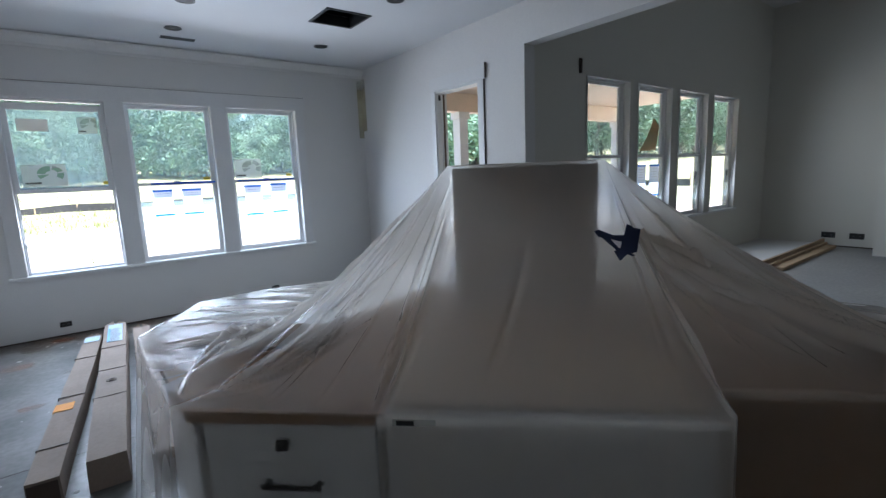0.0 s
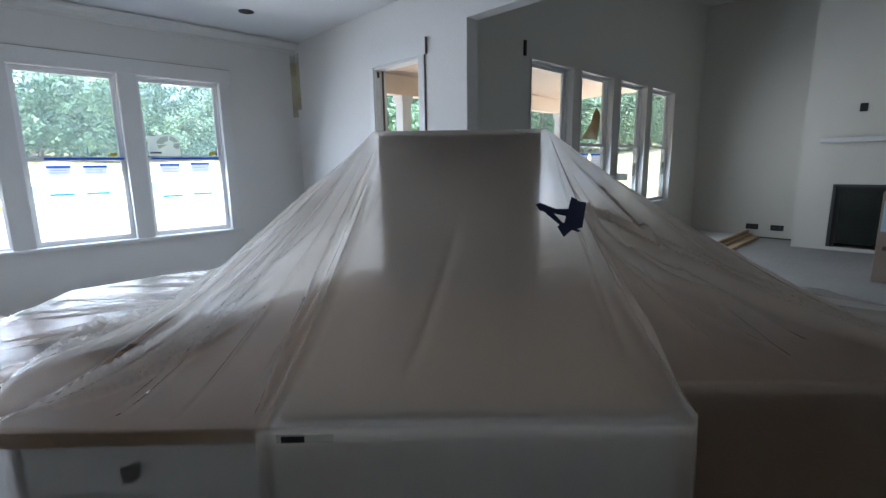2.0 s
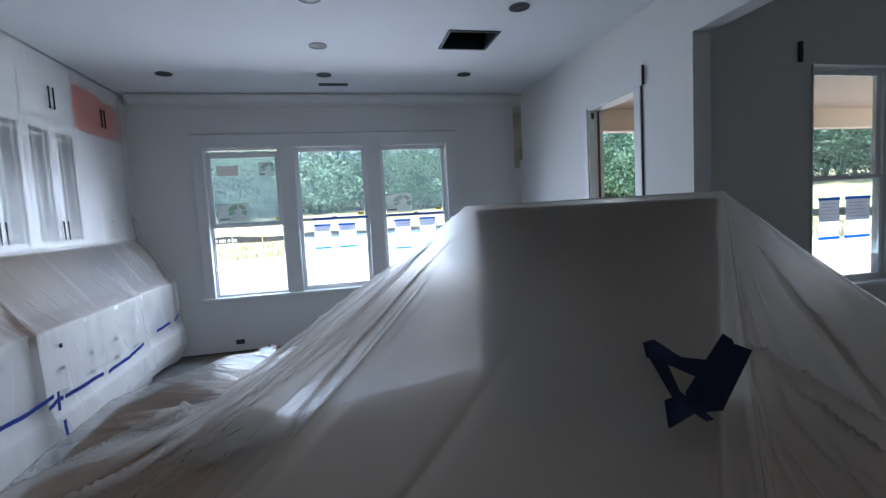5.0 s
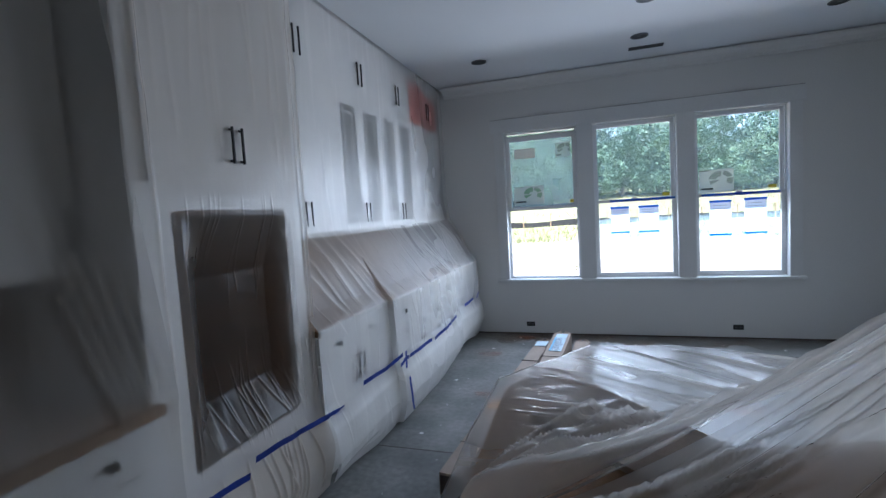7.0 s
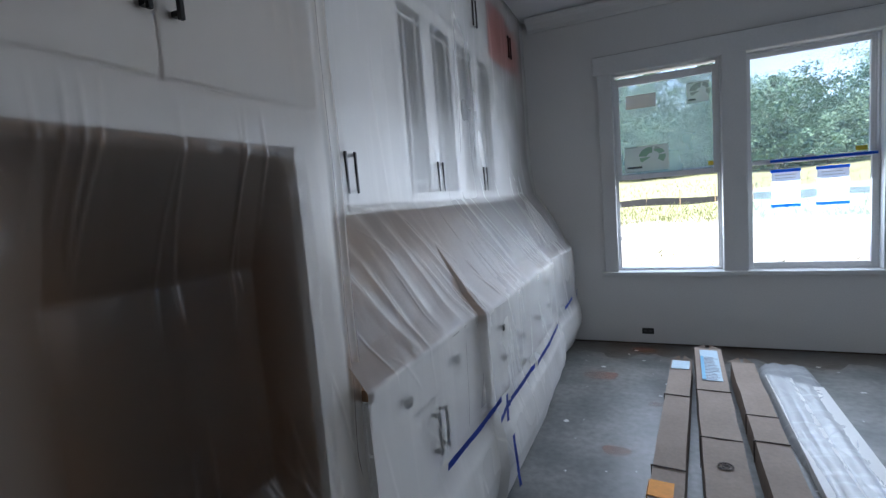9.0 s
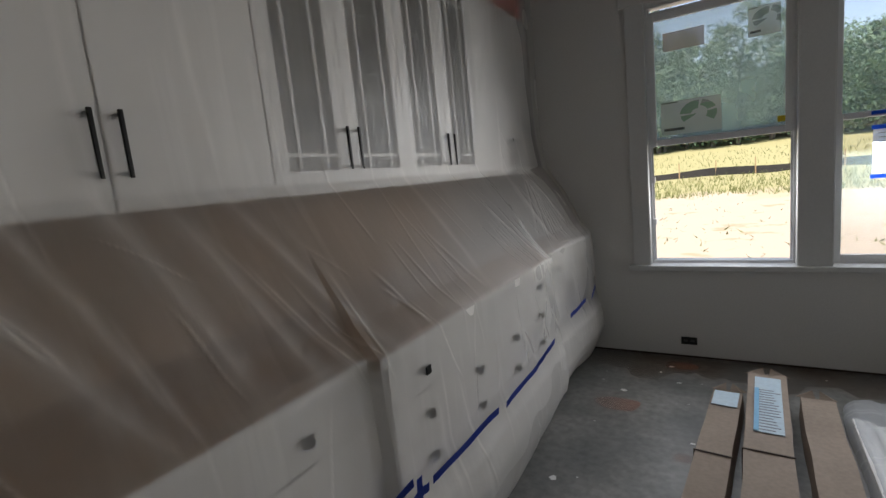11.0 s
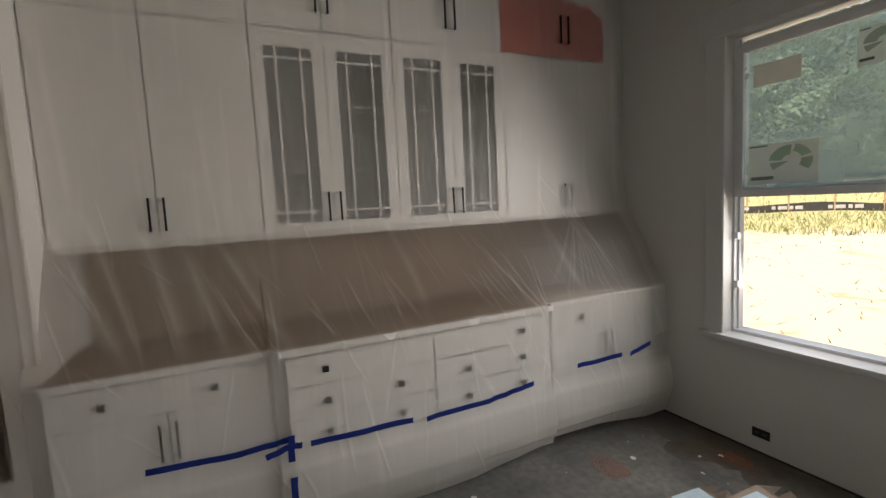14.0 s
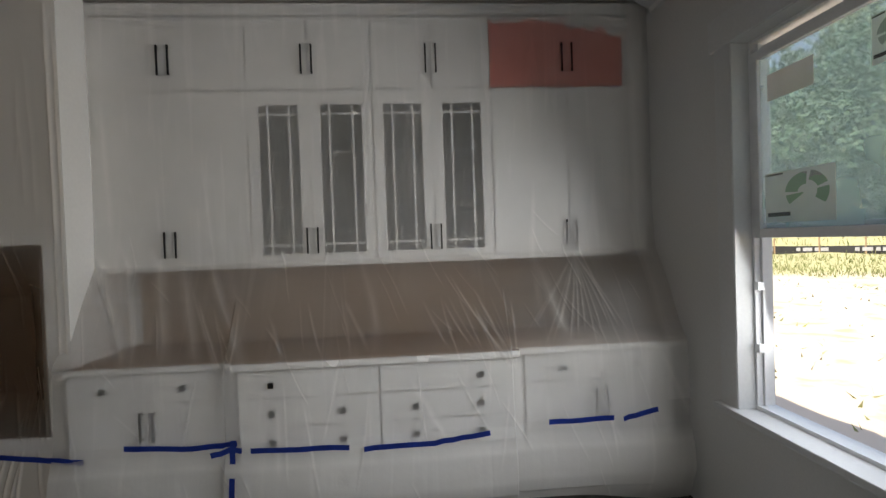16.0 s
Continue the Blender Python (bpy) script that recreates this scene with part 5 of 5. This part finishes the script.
CHALK = film_material("orange_chalk", 0.2, (0.5, 0.2, 0.12), gloss=0.0, spread=0.2, pass_on=0.0)
for x, y, r in ((-0.79, 5.44, 0.15), (-0.5, 6.12, 0.12), (-0.62, 4.35, 0.09), (1.3, 4.4, 0.2), (-0.4, 5.0, 0.07)):
    bm = bmesh.new()
    n = 26
    f = bm.faces.new([bm.verts.new((x + r * (0.85 + 0.12 * math.sin(0.72 * k + x * 9)) * math.cos(6.283 * k / n), y + 0.7 * r * (0.85 + 0.1 * math.cos(0.48 * k)) * math.sin(6.283 * k / n), 0.0015)) for k in range(n)])
    tagged(new("chalk_mark", mesh_of("chalk_mark", bm, CHALK)), "faded orange chalk patch on the concrete", "mark")
solid("trim_slab_joint", blocks((XW, XR, 3.372, 3.377, 0.0005, 0.0015)), GAP, "thin saw-cut joint in the slab")
BROWNDUST = film_material("brown_dust", 0.26, (0.2, 0.13, 0.085), gloss=0.0, spread=0.3)
bm = bmesh.new()
n = 90
near_edge = [bm.verts.new((XW + 0.3 + (XR - XW - 0.3) * k / n, YN - 0.36 - 0.07 * math.sin(k * 0.5) - 0.04 * math.sin(k * 0.9) - 0.03 * math.sin(k * 2.3), 0.001)) for k in range(n + 1)]
far_edge = [bm.verts.new((XW + 0.3 + (XR - XW - 0.3) * k / n, YN - 0.004, 0.001)) for k in range(n + 1)]
for k in range(n):
    bm.faces.new((near_edge[k], near_edge[k + 1], far_edge[k + 1], far_edge[k]))
solid("trim_floor_stain", bm, BROWNDUST, "brown dusty overspray band on the slab by the wall")

# ---- living room ----
solid("wall_chimney_breast", blocks((9.6, XL, 1.25, 1.70, 0, ZL), (9.6, XL, -0.95, -0.2, 0, ZL), (9.6, XL, -0.2, 1.25, 1.04, ZL), (9.6, XL, -0.2, 1.25, 0, 0.05)), LIVING, "drywall chimney breast")
fp = thing("fireplace", "black metal fireplace insert in the chimney breast", "fireplace", (9.6, 0.5, 0.05))
part("firebox", blocks((0.02, 0.5, -0.699, -0.6, 0.001, 0.985), (0.02, 0.5, 0.65, 0.749, 0.001, 0.985), (0.45, 0.5, -0.6, 0.65, 0.001, 0.985), (0.02, 0.45, -0.6, 0.65, 0.9, 0.985)), PLASTIC_BLACK, fp)
part("glass_front", blocks((0.03, 0.036, -0.6, 0.65, 0.06, 0.9)), material("dark_glass", (0.01, 0.015, 0.012), 0.15), fp, "dark glass front")
part("trim_frame", blocks((-0.01, 0.02, -0.69, -0.66, 0.002, 0.98), (-0.01, 0.02, 0.71, 0.74, 0.002, 0.98), (-0.01, 0.02, -0.66, 0.71, 0.95, 0.98), bevel=0.002), CANGREY, fp)
tagged(new("mantel_shelf", mesh_of("mantel_shelf", blocks((9.42, 9.598, -0.75, 1.46, 1.68, 1.75), bevel=0.006), TRIM)), "white painted mantel shelf on the chimney breast", "mantel")
tagged(new("wall_box", mesh_of("wall_box", blocks((9.594, 9.599, 0.97, 1.06, 2.12, 2.24)), PLASTIC_BLACK)), "open black media box above the mantel", "outlet")
sheet = thing("drywall_panel", "white drywall panel lying flat on the slab", "panel")
part("board", prism(bmesh.new(), [(7.5, 3.47), (10.25, 3.47), (10.25, 2.55), (7.47, 2.55)], 0.03, 0.045), WALL, sheet)
for x in (7.6, 9.0, 10.0):
    part("batten", blocks((x, x + 0.09, 2.6, 3.42, 0.0, 0.03)), LUMBER, sheet)
for y, x0, x1, hgt, wd in ((2.47, 7.2, 10.2, 0.14, 0.04), (2.33, 7.55, 10.1, 0.05, 0.14), (2.41, 7.3, 10.15, 0.09, 0.035)):
    tagged(new("lumber", mesh_of("lumber", blocks((x0, x1, y - wd / 2, y + wd / 2, 0.0, hgt), bevel=0.003), LUMBER)), "long pine board lying on the slab", "board", "loose lumber")
cb = thing("appliance_carton", "tall brown cardboard appliance carton with a printed label", "cardboard box", (7.42, -0.25, 0))
part("carton", blocks((0, 0.75, 0, 0.8, 0, 1.05), bevel=0.006), CARD, cb)
part("label", blocks((-0.003, -0.001, 0.52, 0.78, 0.6, 0.95)), LABELW, cb, "white printed label")
part("label_print", blocks((-0.005, -0.0032, 0.54, 0.76, 0.87, 0.92), (-0.005, -0.0032, 0.54, 0.70, 0.8, 0.82), (-0.005, -0.0032, 0.54, 0.74, 0.72, 0.74), (-0.005, -0.0032, 0.54, 0.68, 0.64, 0.66)), PRINT, cb)
part("hand_hole", blocks((-0.003, -0.001, 0.6, 0.74, 0.38, 0.43)), INK, cb)
ring = tagged(new("tape_roll", mesh_of("tape_roll", disc(bmesh.new(), 0.13, 0, 0.09, 28, 0.09), PLASTIC_BLACK)), "black roll of tape lying on the slab", "tape roll")
ring.location = (5.2, 1.12, 0.0)

# ---- outside ----
def ground_height(r):
    return np.interp(r, [0, 22, 27, 31, 46, 70, 160, 900], [-0.28, -0.28, -0.02, 0.35, 2.35, 4.0, 7.0, 12.0])


GR = bpy.data.materials.new("yard_ground")
GR.use_nodes = True
gn, gl = GR.node_tree.nodes, GR.node_tree.links
gb = gn["Principled BSDF"]
gb.inputs["Roughness"].default_value = 0.95
tc = gn.new("ShaderNodeTexCoord")
ln = gn.new("ShaderNodeVectorMath")
ln.operation = "LENGTH"
gl.new(tc.outputs["Object"], ln.inputs[0])
n1, n2, n3 = (gn.new("ShaderNodeTexNoise") for _ in range(3))
for nn, sc in ((n1, 0.35), (n2, 1.4), (n3, 9)):
    nn.inputs["Scale"].default_value, nn.inputs["Detail"].default_value = sc, 6
    gl.new(tc.outputs["Object"], nn.inputs["Vector"])
wob = gn.new("ShaderNodeMath")
wob.operation = "MULTIPLY_ADD"
wob.inputs[1].default_value = 7.0
gl.new(n1.outputs[0], wob.inputs[0]), gl.new(ln.outputs["Value"], wob.inputs[2])
edge = gn.new("ShaderNodeMapRange")
edge.inputs["From Min"].default_value, edge.inputs["From Max"].default_value = 26.5, 29.0
gl.new(wob.outputs[0], edge.inputs["Value"])
tuft = gn.new("ShaderNodeMapRange")
tuft.inputs["From Min"].default_value, tuft.inputs["From Max"].default_value = 0.6, 0.68
tuft.inputs["To Max"].default_value = 0.6
gl.new(n2.outputs[0], tuft.inputs["Value"])
m1, m2, m3 = (gn.new("ShaderNodeMix") for _ in range(3))
for mm in (m1, m2, m3):
    mm.data_type = "RGBA"
m1.inputs[6].default_value, m1.inputs[7].default_value = (0.46, 0.4, 0.32, 1), (0.27, 0.24, 0.12, 1)
m2.inputs[6].default_value, m2.inputs[7].default_value = (0.42, 0.38, 0.22, 1), (0.25, 0.28, 0.12, 1)
gl.new(tuft.outputs[0], m1.inputs[0]), gl.new(n3.outputs[0], m2.inputs[0])
gl.new(edge.outputs[0], m3.inputs[0]), gl.new(m1.outputs[2], m3.inputs[6]), gl.new(m2.outputs[2], m3.inputs[7])
gl.new(m3.outputs[2], gb.inputs["Base Color"])
rad = np.concatenate([np.linspace(0.5, 60, 70), np.geomspace(63, 900, 16)])
th = np.linspace(0, 2 * math.pi, 121)
RR, TT = np.meshgrid(rad, th)
bump = np.where(RR > 9, 0.05 * np.sin(RR * 1.7 + 5 * np.sin(TT * 9)) * np.sin(TT * 37), 0)
new_me = grid_mesh("ground", np.stack([RR * np.cos(TT), RR * np.sin(TT), ground_height(RR) + bump], -1), GR)
tagged(new("ground", new_me), "pale dry dirt yard rising to rough grass", kind="structure")

BLADE = material("dry_grass", (0.22, 0.23, 0.09), 0.8, grain=0.3, scale=3, stain=0.7, stain_scale=0.5, second=(0.12, 0.17, 0.04))
verts, faces = [], []
gr = np.random.default_rng(11)
for i in range(17000):
    a, r = radians(gr.uniform(35, 140)), gr.uniform(23.5, 30.2) if i < 11000 else (gr.uniform(31, 40) if i < 15500 else gr.uniform(8, 23))
    x, y = r * math.cos(a), r * math.sin(a)
    z = float(ground_height(r)) - 0.03
    hgt, wd, t2 = gr.uniform(0.1, 0.32) * (0.35 if r < 23 else 1), gr.uniform(0.012, 0.03), gr.uniform(0, math.pi)
    i0 = len(verts)
    lx, ly = gr.uniform(-0.15, 0.15, 2)
    verts += [(x - wd * math.cos(t2), y - wd * math.sin(t2), z), (x + wd * math.cos(t2), y + wd * math.sin(t2), z), (x + lx, y + ly, z + hgt)]
    faces.append((i0, i0 + 1, i0 + 2))
me = bpy.data.meshes.new("rough_grass")
me.from_pydata(verts, [], faces)
me.materials.append(BLADE)
tagged(new("rough_grass", me), "tall yellow-green rough grass along the fence", "grass", kind="stuff")

FABRIC = material("silt_fabric", (0.03, 0.03, 0.03), 0.8, grain=0.3, scale=4, stain=0.4, stain_scale=1)
WHITE_INK = material("white_print", (0.4, 0.4, 0.4), 0.8, grain=0.2, scale=8)
fence = thing("silt_fence", "low black silt fence on wooden stakes in the grass", "fence")
a = np.radians(np.linspace(25, 150, 160))
rr = 30.6 + 0.25 * np.sin(a * 40)
cols = np.stack([rr * np.cos(a), rr * np.sin(a), ground_height(rr)], -1)
pts = np.stack([cols + np.array([0, 0, z]) + np.stack([0.03 * np.sin(a * 90 + z * 3)] * 2 + [0.05 * np.sin(a * 33) * (z > 0.2)], -1) for z in (0.0, 0.14, 0.28, 0.38)])
fab = new("fabric", grid_mesh("fabric", pts, FABRIC))
fab.parent = fence
for ang0 in range(100, 134, 4):
    for k, (w0, w1) in enumerate(((0.0, 0.28), (0.36, 0.5), (0.6, 0.95), (1.05, 1.2))):
        q = math.radians(ang0) + (w0 + w1) / 2 / 30.5
        mark = part("printed_mark", blocks((-(w1 - w0) / 2, (w1 - w0) / 2, -0.01, 0.01, 0.14, 0.3)), WHITE_INK, fence, "white printed marks")
        rm = 30.3
        mark.matrix_world = Matrix.Translation((rm * math.cos(q), rm * math.sin(q), float(ground_height(30.6)))) @ Matrix.Rotation(q - math.pi / 2, 4, "Z")
stake = mesh_of("stake", blocks((-0.025, 0.025, -0.025, 0.025, -0.1, 0.8)), LUMBER)
for k in range(0, 160, 4):
    o = new("stake", stake)
    o.parent, o.location = fence, cols[k]


def tree_meshes(seed, hgt, spread, leaf_mat, count):
    r = random.Random(seed)
    bm = bmesh.new()

    def tube(path, radii):
        prev = None
        for p, q in zip(path, radii):
            ring = [bm.verts.new((p.x + q * math.cos(2.094 * k / 1.0 * 0.5), p.y + q * math.sin(2.094 * k * 0.5), p.z)) for k in range(6)]
            if prev:
                for k in range(6):
                    bm.faces.new((prev[k - 1], prev[k], ring[k], ring[k - 1]))
            prev = ring

    trunk = [Vector((r.uniform(-0.15, 0.15) * k, r.uniform(-0.15, 0.15) * k, hgt * 0.85 * k / 5 - 0.3)) for k in range(6)]
    tube(trunk, [0.2 * (1 - k / 6.5) for k in range(6)])
    clumps = []
    for k in range(15):
        z = hgt * (0.1 + 0.88 * (k + 0.5) / 15)
        base = trunk[min(5, int(z / hgt * 5.9))].copy()
        ang = k * 2.4 + r.uniform(-0.5, 0.5)
        reach = spread * (1.08 - 0.6 * abs(z / hgt - 0.42)) * r.uniform(0.5, 1.0)
        end = Vector((base.x + reach * math.cos(ang), base.y + reach * math.sin(ang), z + reach * 0.25))
        mid = base.lerp(end, 0.55) + Vector((0, 0, 0.15))
        tube([Vector((base.x, base.y, max(0.3, z - 0.5))), mid, end], [0.06, 0.035, 0.012])
        clumps.append((end, r.uniform(0.75, 1.3)))
        clumps.append((mid + Vector((r.uniform(-0.3, 0.3), r.uniform(-0.3, 0.3), r.uniform(0, 0.4))), r.uniform(0.6, 1.1)))
    wood = mesh_of("trunk", bm, BARK)
    vs, fs = [], []
    for i in range(count):
        c, rad_ = r.choice(clumps)
        d = Vector((r.gauss(0, 1), r.gauss(0, 1), r.gauss(0, 0.7)))
        p = c + d.normalized() * rad_ * r.uniform(0.3, 1.0)
        s = r.uniform(0.07, 0.17)
        nx = Vector((r.gauss(0, 1), r.gauss(0, 1), r.gauss(0, 1))).normalized()
        ny = nx.orthogonal().normalized()
        i0 = len(vs)
        vs += [tuple(p + nx * s), tuple(p + ny * s * 0.6), tuple(p - nx * s), tuple(p - ny * s * 0.6)]
        fs.append((i0, i0 + 1, i0 + 2, i0 + 3))
    me = bpy.data.meshes.new("crown")
    me.from_pydata(vs, [], fs)
    me.materials.append(leaf_mat)
    return wood, me


BARK = material("bark", (0.16, 0.14, 0.12), 0.9, grain=0.3, scale=12, bump=0.3)
LEAVES = []
for k, c in enumerate(((0.14, 0.25, 0.15), (0.16, 0.26, 0.14), (0.12, 0.24, 0.16), (0.17, 0.26, 0.17))):
    m = material("leaves", c, 0.6, grain=0.35, scale=1.2, stain=0.6, stain_scale=0.6, second=tuple(q * 0.65 for q in c))
    LEAVES.append(m)
kinds = [tree_meshes(20 + k, hg, sp, LEAVES[k % 4], 3600) for k, (hg, sp) in enumerate(((8.0, 2.6), (9.5, 2.9), (7.0, 2.7), (10.5, 2.6), (4.2, 2.4)))]
tr = random.Random(8)
protos = []
for k, (wood, crown) in enumerate(kinds):
    lab = "leafy green shrub at the edge of the wood" if k == 4 else "leafy green woodland tree at the edge of the field"
    t = thing("shrub" if k == 4 else "tree", lab, "shrub" if k == 4 else "tree", (0, 0, 0), "wood edge")
    for nm, me in (("trunk", wood), ("crown", crown)):
        o = new(nm, me)
        o.parent = t
    protos.append(t)
spots = []
for k in range(88):
    a = radians(5 + 142 * k / 88 + tr.uniform(-0.8, 0.8))
    spots.append((a, tr.uniform(45, 50), 4 if k % 2 else tr.choice((0, 2))))
for k in range(70):
    a = radians(5 + 142 * k / 70 + tr.uniform(-0.9, 0.9))
    spots.append((a, tr.uniform(50, 60), tr.choice((0, 1, 1, 2, 3))))
for k in range(60):
    spots.append((radians(45 + 100 * k / 60 + tr.uniform(-0.7, 0.7)), tr.uniform(42.5, 45), 4))
used = set()
for a, r, k in spots:
    m = Matrix.Translation((r * math.cos(a), r * math.sin(a), float(ground_height(r)) - 0.1)) @ Matrix.Rotation(tr.uniform(0, 6.28), 4, "Z")
    sc = tr.uniform(0.85, 1.2) * (1.45 if a > radians(97) else 0.86 if radians(56) < a < radians(91) else 1.0)
    if k not in used:
        used.add(k)
        protos[k].matrix_world = m
    else:
        copy_thing(protos[k], m).scale = (sc, sc, sc * tr.uniform(0.9, 1.1))
